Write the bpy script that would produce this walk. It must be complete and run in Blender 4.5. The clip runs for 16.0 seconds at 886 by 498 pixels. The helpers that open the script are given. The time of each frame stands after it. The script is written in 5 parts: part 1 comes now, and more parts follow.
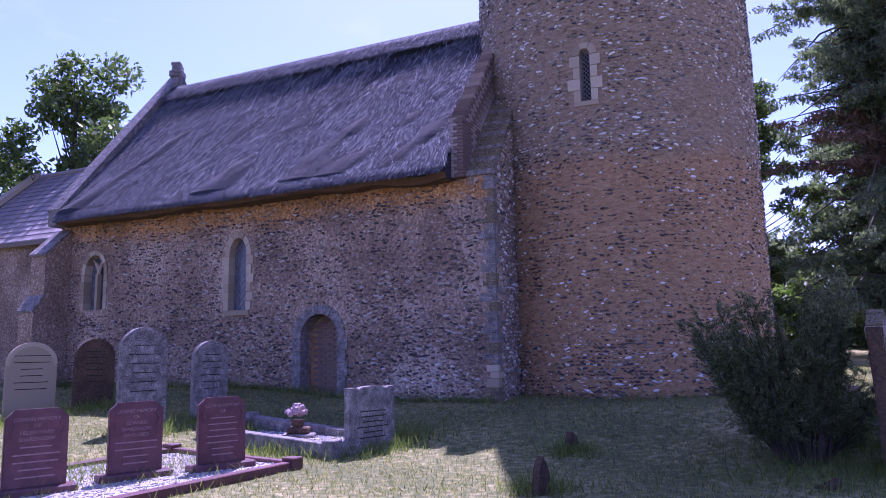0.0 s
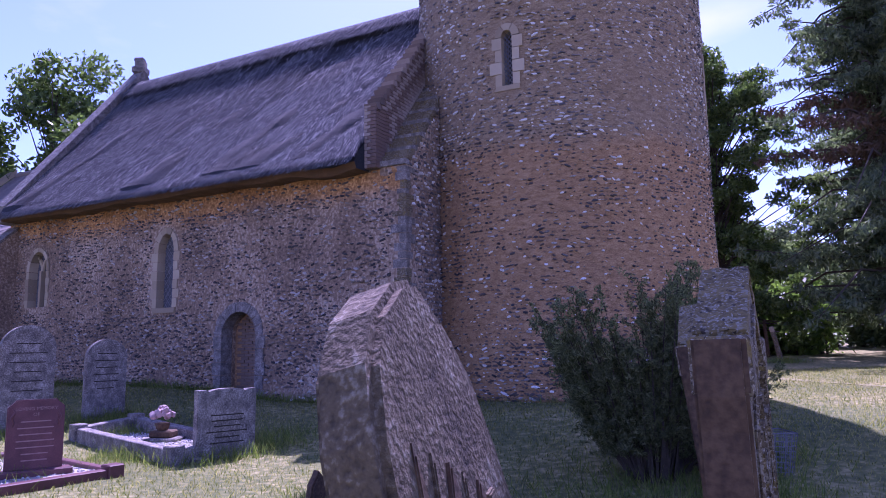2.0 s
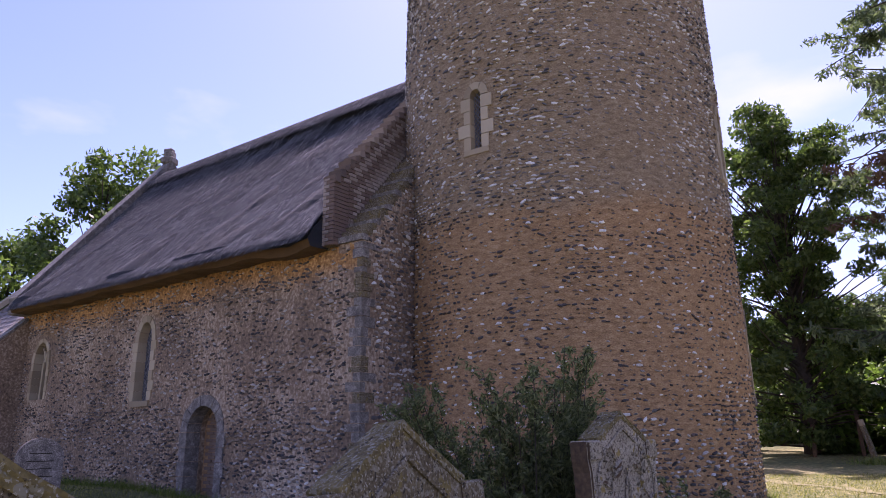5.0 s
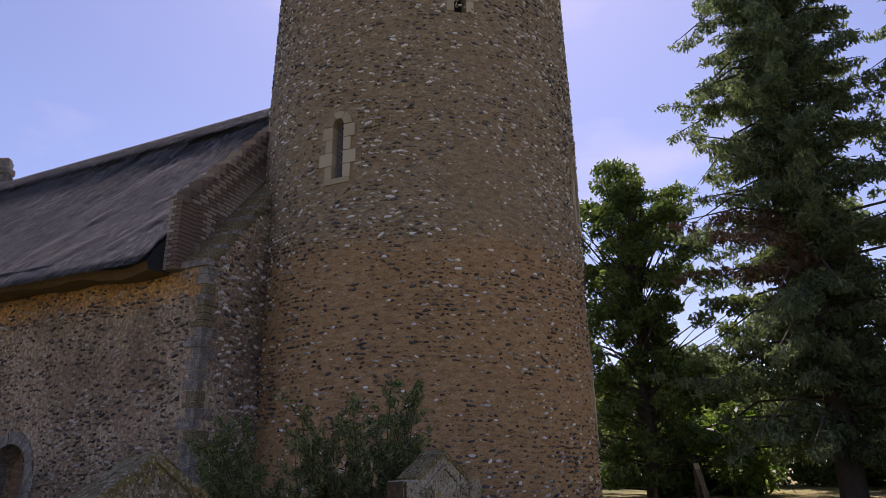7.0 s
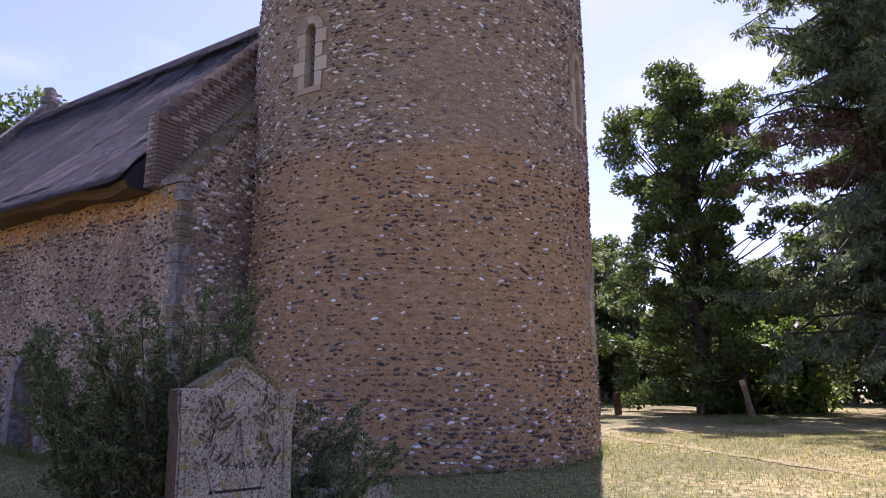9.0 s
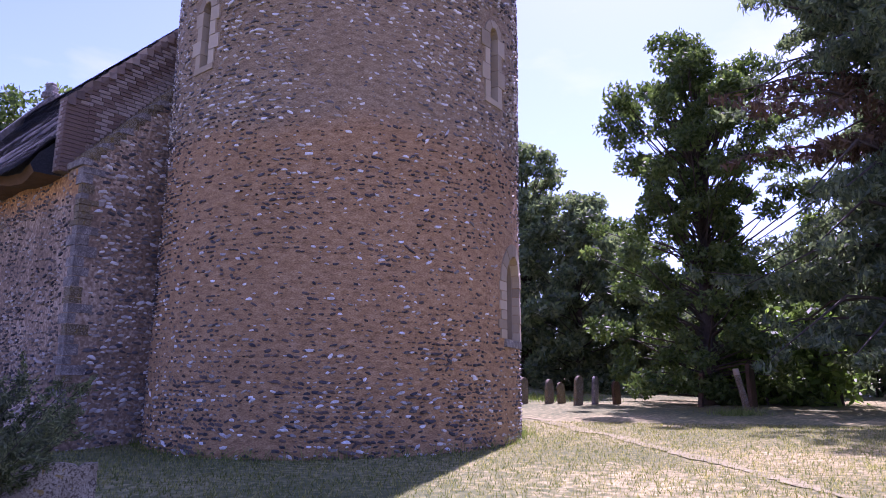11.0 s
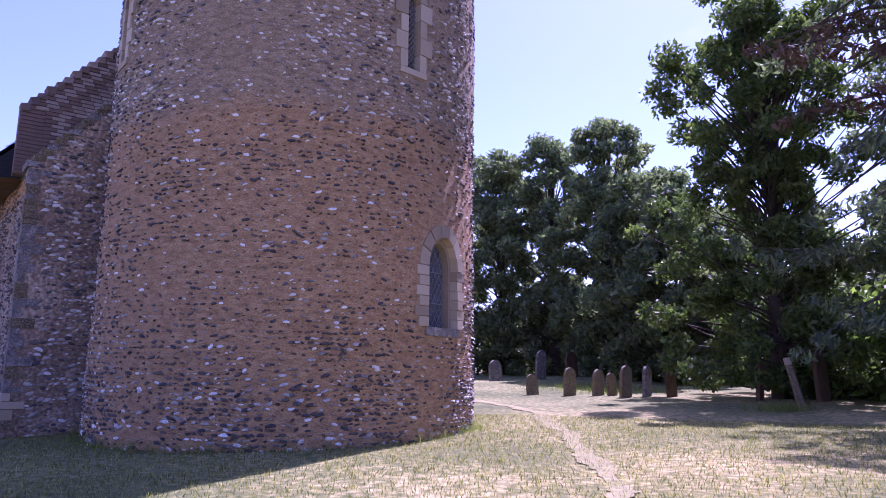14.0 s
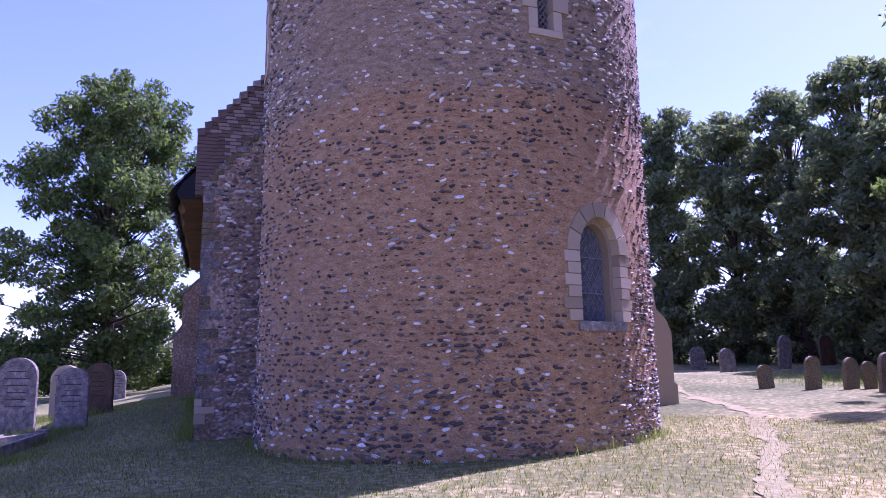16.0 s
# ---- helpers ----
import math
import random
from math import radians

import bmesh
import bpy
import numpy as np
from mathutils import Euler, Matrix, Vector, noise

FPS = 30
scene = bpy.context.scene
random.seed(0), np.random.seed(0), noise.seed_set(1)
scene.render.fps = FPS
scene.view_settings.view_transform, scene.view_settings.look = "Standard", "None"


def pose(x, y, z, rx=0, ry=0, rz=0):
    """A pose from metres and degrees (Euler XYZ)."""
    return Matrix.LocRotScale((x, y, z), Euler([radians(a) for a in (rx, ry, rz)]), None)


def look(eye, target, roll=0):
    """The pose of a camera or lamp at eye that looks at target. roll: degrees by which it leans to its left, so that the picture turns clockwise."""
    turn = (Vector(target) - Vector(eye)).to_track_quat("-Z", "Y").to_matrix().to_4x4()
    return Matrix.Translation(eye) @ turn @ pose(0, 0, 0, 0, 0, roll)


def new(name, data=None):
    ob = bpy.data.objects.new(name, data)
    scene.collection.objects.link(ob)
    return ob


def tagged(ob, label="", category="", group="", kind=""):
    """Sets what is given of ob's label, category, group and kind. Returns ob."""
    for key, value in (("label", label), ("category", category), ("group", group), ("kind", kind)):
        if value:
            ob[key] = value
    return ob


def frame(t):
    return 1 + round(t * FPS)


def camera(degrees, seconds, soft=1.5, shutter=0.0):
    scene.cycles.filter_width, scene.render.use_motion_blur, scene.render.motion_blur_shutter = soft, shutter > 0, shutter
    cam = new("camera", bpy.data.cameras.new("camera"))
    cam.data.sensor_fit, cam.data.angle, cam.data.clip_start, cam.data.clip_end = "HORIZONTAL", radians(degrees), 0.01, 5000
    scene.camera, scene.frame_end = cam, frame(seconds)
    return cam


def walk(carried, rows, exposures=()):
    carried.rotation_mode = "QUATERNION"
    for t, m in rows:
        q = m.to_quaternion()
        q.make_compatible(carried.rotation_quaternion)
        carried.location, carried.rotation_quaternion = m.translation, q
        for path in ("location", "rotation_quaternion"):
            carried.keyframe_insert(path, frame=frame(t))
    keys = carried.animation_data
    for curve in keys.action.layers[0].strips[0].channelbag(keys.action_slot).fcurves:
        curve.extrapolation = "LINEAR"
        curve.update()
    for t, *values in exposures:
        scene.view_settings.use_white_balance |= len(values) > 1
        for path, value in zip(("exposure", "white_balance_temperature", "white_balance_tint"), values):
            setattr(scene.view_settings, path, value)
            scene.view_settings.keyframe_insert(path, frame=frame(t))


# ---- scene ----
cam = camera(65.0, 16.0, soft=0.6)
PATH = [
    (0, (-0.314, 0.153, 1.467), (-0.285, 2.133, 1.752), -1.09),
    (0.5, (0.455, 0.330, 1.475), (0.443, 2.311, 1.755), -1.06),
    (1, (1.223, 0.505, 1.494), (1.174, 2.485, 1.771), -0.86),
    (1.5, (1.813, 0.773, 1.490), (1.735, 2.752, 1.770), -0.85),
    (2, (2.228, 0.923, 1.466), (2.135, 2.901, 1.746), -0.86),
    (2.5, (3.013, 1.382, 1.445), (2.849, 3.354, 1.736), -0.24),
    (3, (3.164, 1.511, 1.392), (2.909, 3.473, 1.683), -0.28),
    (3.5, (3.664, 1.871, 1.429), (3.312, 3.818, 1.718), -0.37),
    (4, (4.124, 2.383, 1.497), (3.719, 4.319, 1.792), -0.23),
    (4.5, (4.382, 2.678, 1.572), (3.946, 4.608, 1.860), -0.44),
    (5, (4.538, 2.774, 1.672), (4.163, 4.669, 2.190), -0.60),
    (5.2, (4.620, 2.860, 1.700), (4.320, 4.735, 2.300), -0.30),
    (7.3, (4.930, 3.126, 1.597), (4.916, 5.025, 2.224), -0.69),
    (7.5, (5.068, 3.105, 1.543), (5.026, 5.021, 2.115), -0.39),
    (8, (5.521, 3.422, 1.610), (5.363, 5.363, 2.066), -0.35),
    (8.5, (5.995, 3.669, 1.593), (5.760, 5.610, 2.015), -0.06),
    (9, (6.667, 3.788, 1.599), (6.382, 5.725, 2.006), 0.04),
    (9.5, (7.326, 4.001, 1.506), (6.989, 5.931, 1.907), 0.12),
    (9.7, (7.662, 3.939, 1.520), (7.304, 5.868, 1.912), 0.33),
    (11.8, (10.554, 5.274, 1.527), (9.992, 7.157, 1.901), 1.18),
    (12, (10.872, 5.284, 1.475), (10.302, 7.165, 1.847), 1.41),
    (12.5, (11.307, 5.686, 1.502), (10.729, 7.564, 1.871), 1.38),
    (13, (11.891, 5.959, 1.510), (11.188, 7.797, 1.867), 1.33),
    (13.5, (12.254, 6.449, 1.526), (11.459, 8.250, 1.878), 1.00),
    (14, (12.575, 6.860, 1.588), (11.676, 8.612, 1.933), 0.71),
    (14.5, (12.579, 7.364, 1.639), (11.450, 8.981, 1.970), 0.03),
    (15, (12.681, 7.728, 1.713), (11.396, 9.227, 2.030), -0.34),
    (15.5, (12.962, 8.105, 1.736), (11.588, 9.522, 2.056), -0.66),
    (16, (13.024, 8.589, 1.757), (11.582, 9.938, 2.073), -0.77),
]
walk(cam, [(t, look(eye, target, roll)) for t, eye, target, roll in PATH], [
    (0, 1.01, 5050, 76), (2.4, 1.01, 5050, 76), (2.9, 1.01, 5600, 58), (3.4, 1.01, 5800, 55), (4.6, 1.03, 5800, 55), (5.2, 0.93, 6100, 54), (7.3, 0.31, 6500, 40), (7.6, 0.41, 6500, 40),
    (8, 0.81, 6150, 48), (9, 1.06, 5900, 57), (9.5, 1.16, 5500, 69), (12.5, 1.16, 5300, 75), (14.5, 1.13, 5150, 79), (16, 1.13, 5100, 82)])

# ---- light ----
world = bpy.data.worlds.new("sky")
scene.world = world
world.use_nodes = True
wn = world.node_tree.nodes
sky = wn.new("ShaderNodeTexSky")
sky.sky_type = "NISHITA"
sky.sun_disc = False
sky.sun_elevation = radians(57)
sky.sun_rotation = radians(4)
sky.dust_density = 0.6
sky.ozone_density = 2.5
wn["Background"].inputs[1].default_value = 0.11
wl = world.node_tree.links
cloud_at, cloud_scale, cloud_noise, cloud_edge, cloud_mix = wn.new("ShaderNodeTexCoord"), wn.new("ShaderNodeMapping"), wn.new("ShaderNodeTexNoise"), wn.new("ShaderNodeMapRange"), wn.new("ShaderNodeMixRGB")
cloud_scale.inputs["Scale"].default_value = (1.0, 1.0, 2.6)
cloud_scale.inputs["Location"].default_value = (0.35, 0.1, 0.2)
cloud_noise.inputs["Scale"].default_value = 2.2
cloud_noise.inputs["Detail"].default_value = 7.0
cloud_edge.inputs[1].default_value, cloud_edge.inputs[2].default_value, cloud_edge.inputs[4].default_value = 0.57, 0.8, 0.6
cloud_mix.inputs[2].default_value = (6.0, 6.2, 6.6, 1)
wl.new(cloud_at.outputs["Generated"], cloud_scale.inputs[0])
wl.new(cloud_scale.outputs[0], cloud_noise.inputs["Vector"])
wl.new(cloud_noise.outputs[0], cloud_edge.inputs[0])
wl.new(cloud_edge.outputs[0], cloud_mix.inputs[0])
wl.new(sky.outputs[0], cloud_mix.inputs[1])
wl.new(cloud_mix.outputs[0], wn["Background"].inputs[0])
sun = new("sun", bpy.data.lights.new("sun", "SUN"))
sun.data.energy = 5.0
sun.data.angle = radians(0.6)
sun.data.color = (1.0, 0.95, 0.86)
sun.matrix_world = look((30 * math.cos(radians(57)) * math.sin(radians(4)), 30 * math.cos(radians(57)) * math.cos(radians(4)), 30 * math.sin(radians(57))), (0, 0, 0))


# ---- materials ----
def mat(name, cols, scale=4.0, fine=40.0, rough=0.9, bump=0.3, metal=0.0, island=False, stretch=None, local=False, dist=0.02):
    """Colours blended by a coarse and a fine noise, with relief from both."""
    m = bpy.data.materials.new(name)
    m.use_nodes = True
    nt = m.node_tree
    n, l = nt.nodes, nt.links
    b = n["Principled BSDF"]
    b.inputs["Roughness"].default_value = rough
    b.inputs["Metallic"].default_value = metal
    if local:
        src = n.new("ShaderNodeTexCoord").outputs["Object"]
    else:
        src = n.new("ShaderNodeNewGeometry").outputs["Position"]
    if stretch:
        mp = n.new("ShaderNodeMapping")
        mp.inputs["Rotation"].default_value = stretch[0]
        mp.inputs["Scale"].default_value = stretch[1]
        l.new(src, mp.inputs[0])
        src = mp.outputs[0]
    na, nb = n.new("ShaderNodeTexNoise"), n.new("ShaderNodeTexNoise")
    na.inputs["Scale"].default_value, nb.inputs["Scale"].default_value = scale, fine
    na.inputs["Detail"].default_value, nb.inputs["Detail"].default_value = 5, 4
    for q in (na, nb):
        l.new(src, q.inputs["Vector"])
    mix = n.new("ShaderNodeMath")
    mix.operation = "MULTIPLY_ADD"
    mix.inputs[1].default_value = 0.55
    l.new(nb.outputs[0], mix.inputs[0])
    half = n.new("ShaderNodeMath")
    half.operation = "MULTIPLY"
    half.inputs[1].default_value = 0.45
    l.new(na.outputs[0], half.inputs[0])
    l.new(half.outputs[0], mix.inputs[2])
    fac = mix.outputs[0]
    lo, hi = 0.32, 0.68
    if island:
        rnd = n.new("ShaderNodeObjectInfo").outputs["Random"] if island == "object" else n.new("ShaderNodeNewGeometry").outputs["Random Per Island"]
        am = n.new("ShaderNodeMath")
        am.operation = "MULTIPLY_ADD"
        am.inputs[1].default_value = 0.75
        l.new(rnd, am.inputs[0])
        sc = n.new("ShaderNodeMath")
        sc.operation = "MULTIPLY"
        sc.inputs[1].default_value = 0.35
        l.new(fac, sc.inputs[0])
        l.new(sc.outputs[0], am.inputs[2])
        fac = am.outputs[0]
        lo, hi = 0.1, 0.95
    ramp = n.new("ShaderNodeValToRGB")
    e = ramp.color_ramp.elements
    e[0].position, e[1].position = lo, hi
    e[0].color, e[1].color = (*cols[0], 1), (*cols[-1], 1)
    for i, c in enumerate(cols[1:-1]):
        e.new(lo + (hi - lo) * (i + 1) / (len(cols) - 1)).color = (*c, 1)
    l.new(fac, ramp.inputs[0])
    l.new(ramp.outputs[0], b.inputs["Base Color"])
    if bump:
        bp = n.new("ShaderNodeBump")
        bp.inputs["Strength"].default_value = bump
        bp.inputs["Distance"].default_value = dist
        l.new(mix.outputs[0], bp.inputs["Height"])
        l.new(bp.outputs[0], b.inputs["Normal"])
    return m


def leafy(m, amount=0.45):
    """Lets light through a leaf."""
    nt = m.node_tree
    n, l = nt.nodes, nt.links
    b, out = n["Principled BSDF"], n["Material Output"]
    tr, mx, gain = n.new("ShaderNodeBsdfTranslucent"), n.new("ShaderNodeMixShader"), n.new("ShaderNodeMixRGB")
    gain.blend_type = "MULTIPLY"
    gain.inputs[0].default_value = 1.0
    gain.inputs[2].default_value = (1.4, 1.55, 0.9, 1)
    l.new(b.inputs["Base Color"].links[0].from_socket, gain.inputs[1])
    l.new(gain.outputs[0], tr.inputs[0])
    mx.inputs[0].default_value = amount
    l.new(b.outputs[0], mx.inputs[1])
    l.new(tr.outputs[0], mx.inputs[2])
    l.new(mx.outputs[0], out.inputs[0])
    return m


M_MORTAR = mat("lime_mortar", [(0.14, 0.078, 0.036), (0.33, 0.195, 0.09), (0.50, 0.335, 0.18)], 7.0, 34, 0.95, 1.0, stretch=((0, 0, 0), (1, 1, 2.4)))
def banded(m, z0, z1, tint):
    """Tints the colour above a wavering lift line, for mortar of another batch and bounced light."""
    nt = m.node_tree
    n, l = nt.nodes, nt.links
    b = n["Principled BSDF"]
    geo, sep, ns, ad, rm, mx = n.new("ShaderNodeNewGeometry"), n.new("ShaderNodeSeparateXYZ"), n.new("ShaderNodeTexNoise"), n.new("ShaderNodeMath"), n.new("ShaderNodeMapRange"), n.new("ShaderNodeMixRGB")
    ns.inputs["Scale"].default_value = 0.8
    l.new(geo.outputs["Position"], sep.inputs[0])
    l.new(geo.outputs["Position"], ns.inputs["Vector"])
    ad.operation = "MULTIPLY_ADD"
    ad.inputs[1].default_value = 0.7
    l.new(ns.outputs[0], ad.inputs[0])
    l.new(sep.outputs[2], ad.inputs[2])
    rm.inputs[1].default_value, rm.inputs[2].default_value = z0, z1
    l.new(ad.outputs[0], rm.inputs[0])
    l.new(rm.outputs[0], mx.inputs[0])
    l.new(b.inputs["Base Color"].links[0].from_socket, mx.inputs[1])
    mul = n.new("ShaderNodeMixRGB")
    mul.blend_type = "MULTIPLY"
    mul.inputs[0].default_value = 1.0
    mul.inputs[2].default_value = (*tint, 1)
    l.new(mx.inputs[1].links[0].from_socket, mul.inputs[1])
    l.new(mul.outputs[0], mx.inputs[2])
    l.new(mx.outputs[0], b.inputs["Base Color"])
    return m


M_RUBBLE = mat("rubble_flint", [(0.014, 0.014, 0.018), (0.05, 0.046, 0.046), (0.13, 0.095, 0.07), (0.22, 0.18, 0.14), (0.46, 0.43, 0.39)], 20, 60, 0.7, 0.3, island=True)
M_NAVEWALL = mat("weathered_render", [(0.09, 0.062, 0.042), (0.26, 0.18, 0.115), (0.58, 0.47, 0.35)], 0.7, 18, 0.95, 1.0)
# orange under the eaves: sandy mortar plus bounced light put into the colour
M_SANDY_BOUNCE = banded(mat("sandy_render_bounce", [(0.09, 0.062, 0.042), (0.26, 0.18, 0.115), (0.58, 0.47, 0.35)], 0.7, 18, 0.95, 1.0), 4.6, 5.0, (1.3, 0.95, 0.5))
M_MORTAR = banded(M_MORTAR, 5.5, 5.9, (0.80, 0.95, 1.16))
M_FLINT = mat("flint", [(0.01, 0.011, 0.015), (0.035, 0.033, 0.036), (0.13, 0.09, 0.065), (0.03, 0.028, 0.03), (0.36, 0.33, 0.29), (0.84, 0.83, 0.81)], 26, 70, 0.6, 0.3, island=True)
M_THATCH = mat("thatch", [(0.007, 0.008, 0.01), (0.018, 0.02, 0.024), (0.05, 0.053, 0.058)], 1.2, 40, 1.0, 0.9)
M_EAVE = mat("thatch_underside", [(0.05, 0.028, 0.012), (0.16, 0.09, 0.038)], 3, 60, 1.0, 0.6)
M_STONE = mat("limestone", [(0.24, 0.185, 0.115), (0.37, 0.295, 0.19), (0.46, 0.38, 0.26)], 3, 30, 0.9, 0.3, island="object")
def crusted(m, spots):
    """Lichen in crisp patches: scale, threshold and colour of each."""
    nt = m.node_tree
    n, l = nt.nodes, nt.links
    b = n["Principled BSDF"]
    src = n.new("ShaderNodeNewGeometry").outputs["Position"]
    for scale, edge, col in spots:
        ns, rm, mx = n.new("ShaderNodeTexNoise"), n.new("ShaderNodeMapRange"), n.new("ShaderNodeMixRGB")
        ns.inputs["Scale"].default_value, ns.inputs["Detail"].default_value = scale, 4
        rm.inputs[1].default_value, rm.inputs[2].default_value, rm.inputs[4].default_value = edge, edge + 0.03, 0.9
        mx.inputs[2].default_value = (*col, 1)
        l.new(src, ns.inputs["Vector"])
        l.new(ns.outputs[0], rm.inputs[0])
        l.new(rm.outputs[0], mx.inputs[0])
        l.new(b.inputs["Base Color"].links[0].from_socket, mx.inputs[1])
        l.new(mx.outputs[0], b.inputs["Base Color"])
    return m


M_OLDSTONE = crusted(mat("lichened_stone", [(0.05, 0.036, 0.017), (0.115, 0.086, 0.042), (0.2, 0.155, 0.085)], 6, 70, 0.95, 0.9), [(44, 0.54, (0.23, 0.2, 0.14)), (13, 0.58, (0.17, 0.125, 0.035)), (90, 0.6, (0.36, 0.32, 0.25)), (60, 0.62, (0.025, 0.018, 0.01))])
M_PALEOLD = crusted(mat("speckled_pale_stone", [(0.2, 0.165, 0.11), (0.34, 0.29, 0.21), (0.46, 0.41, 0.32)], 6, 60, 0.95, 0.9), [(48, 0.57, (0.075, 0.057, 0.034)), (12, 0.61, (0.28, 0.2, 0.05)), (95, 0.57, (0.11, 0.085, 0.055))])
M_GREYSTONE = mat("grey_stone", [(0.05, 0.045, 0.04), (0.17, 0.15, 0.13), (0.42, 0.385, 0.34)], 8, 50, 0.9, 0.4)
M_DARKOLD = mat("mossy_dark_stone", [(0.025, 0.018, 0.01), (0.075, 0.055, 0.03), (0.125, 0.095, 0.052), (0.27, 0.235, 0.17)], 6, 55, 0.95, 0.9)
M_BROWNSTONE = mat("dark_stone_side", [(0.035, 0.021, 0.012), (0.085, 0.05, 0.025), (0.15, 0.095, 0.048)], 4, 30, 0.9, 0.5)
M_GRANITE = mat("red_granite", [(0.055, 0.016, 0.019), (0.10, 0.03, 0.033), (0.17, 0.062, 0.062)], 6, 160, 0.45, 0.05)
M_BRICK = mat("red_brick", [(0.06, 0.042, 0.034), (0.14, 0.09, 0.068), (0.21, 0.155, 0.12), (0.42, 0.36, 0.31)], 6, 50, 0.9, 0.4, island=True)
M_OLDBRICK = mat("old_brickwork", [(0.06, 0.045, 0.036), (0.14, 0.105, 0.08), (0.32, 0.27, 0.22)], 3, 40, 0.95, 0.6)
M_TILE = mat("roof_tile", [(0.14, 0.12, 0.11), (0.24, 0.20, 0.18), (0.36, 0.31, 0.28)], 3, 30, 0.85, 0.3, island=True)
M_GRASS = mat("grass_ground", [(0.028, 0.052, 0.01), (0.125, 0.135, 0.036), (0.40, 0.35, 0.155)], 0.35, 9, 1.0, 0.5)
M_BLADE = leafy(mat("grass_blades", [(0.038, 0.07, 0.012), (0.155, 0.168, 0.046), (0.40, 0.355, 0.15)], 0.5, 6, 0.9, 0, island=True), 0.55)


def dry_sunlit(m, x0, x1, gain):
    """Grass grows drier, and sun is painted into its colour, towards the open side of the yard."""
    nt = m.node_tree
    n, l = nt.nodes, nt.links
    b = n["Principled BSDF"]
    geo, sep, ns, ad, rm, mx, dry = n.new("ShaderNodeNewGeometry"), n.new("ShaderNodeSeparateXYZ"), n.new("ShaderNodeTexNoise"), n.new("ShaderNodeMath"), n.new("ShaderNodeMapRange"), n.new("ShaderNodeMixRGB"), n.new("ShaderNodeMixRGB")
    ns.inputs["Scale"].default_value = 0.3
    ad.operation = "MULTIPLY_ADD"
    ad.inputs[1].default_value = 7.0
    rm.inputs[1].default_value, rm.inputs[2].default_value = x0 + 3.5, x1 + 3.5
    dry.blend_type = "MULTIPLY"
    dry.inputs[0].default_value = 1.0
    dry.inputs[2].default_value = (*gain, 1)
    l.new(geo.outputs["Position"], sep.inputs[0])
    l.new(geo.outputs["Position"], ns.inputs["Vector"])
    l.new(ns.outputs[0], ad.inputs[0])
    l.new(sep.outputs[0], ad.inputs[2])
    l.new(ad.outputs[0], rm.inputs[0])
    l.new(rm.outputs[0], mx.inputs[0])
    col = b.inputs["Base Color"].links[0].from_socket
    l.new(col, mx.inputs[1])
    l.new(col, dry.inputs[1])
    l.new(dry.outputs[0], mx.inputs[2])
    l.new(mx.outputs[0], b.inputs["Base Color"])
    return m


# lifts the ground beyond the tower's shadow: dry straw and painted sunlight
M_GRASS = dry_sunlit(M_GRASS, 6.0, 13.0, (1.25, 1.12, 1.1))
M_BLADE = dry_sunlit(M_BLADE, 6.0, 13.0, (1.25, 1.12, 1.1))
M_LEAF = leafy(mat("leaves", [(0.035, 0.065, 0.018), (0.08, 0.125, 0.03), (0.15, 0.21, 0.06)], 0.5, 4, 0.55, 0, island=True))
M_DARKLEAF = leafy(mat("dark_leaves", [(0.06, 0.085, 0.05), (0.13, 0.175, 0.085), (0.24, 0.29, 0.14)], 0.5, 4, 0.6, 0, island=True))
M_NEEDLE = leafy(mat("conifer_needles", [(0.055, 0.08, 0.05), (0.11, 0.15, 0.08), (0.2, 0.245, 0.125)], 0.6, 5, 0.7, 0, island=True))
M_BROWNLEAF = mat("dead_needles", [(0.07, 0.045, 0.025), (0.13, 0.085, 0.045)], 2, 9, 0.8, 0, island=True)
M_BUSH = leafy(mat("juniper_needles", [(0.04, 0.052, 0.022), (0.095, 0.115, 0.048), (0.235, 0.26, 0.125)], 2, 9, 0.7, 0, island=True))
M_BRIGHT = leafy(mat("bright_leaves", [(0.06, 0.10, 0.02), (0.12, 0.20, 0.04), (0.2, 0.3, 0.06)], 0.5, 4, 0.55, 0, island=True))
M_BARK = mat("bark", [(0.035, 0.028, 0.02), (0.09, 0.07, 0.05)], 3, 25, 0.95, 0.6)
M_WOOD = mat("old_oak", [(0.03, 0.022, 0.018), (0.075, 0.055, 0.04)], 2, 40, 0.8, 0.4, stretch=((0, 0, 0), (6, 6, 1)))
M_GLASS = mat("leaded_glass", [(0.07, 0.075, 0.085), (0.16, 0.165, 0.175)], 5, 12, 0.12, 0.15)
M_LEAD = mat("lead", [(0.12, 0.12, 0.13), (0.22, 0.22, 0.24)], 9, 60, 0.6, 0.2)
M_GRAVEL = mat("gravel_chips", [(0.18, 0.16, 0.15), (0.38, 0.35, 0.33), (0.6, 0.57, 0.54)], 30, 90, 0.9, 0.3, island=True)
M_DARK = mat("dark_interior", [(0.01, 0.01, 0.01), (0.03, 0.028, 0.025)], 2, 20, 1, 0)
M_PLASTER = mat("inside_plaster", [(0.25, 0.22, 0.19), (0.4, 0.37, 0.32)], 2, 20, 0.95, 0.2)
M_FLOWER = mat("faded_flowers", [(0.18, 0.06, 0.09), (0.30, 0.15, 0.18), (0.42, 0.32, 0.30)], 30, 80, 0.8, 0.2, island=True)
M_PATH = mat("worn_earth", [(0.14, 0.135, 0.045), (0.33, 0.295, 0.13)], 3.5, 18, 1.0, 0.4)

# ---- the church's own axes: s along the nave from its west corner, i inwards from its south wall ----
O = Vector((0.55, 14.09, 0.0))
U = Vector((-0.908, 0.417, 0.0)).normalized()
N = Vector((0.417, 0.908, 0.0)).normalized()
CX, CY = 4.264, 17.037
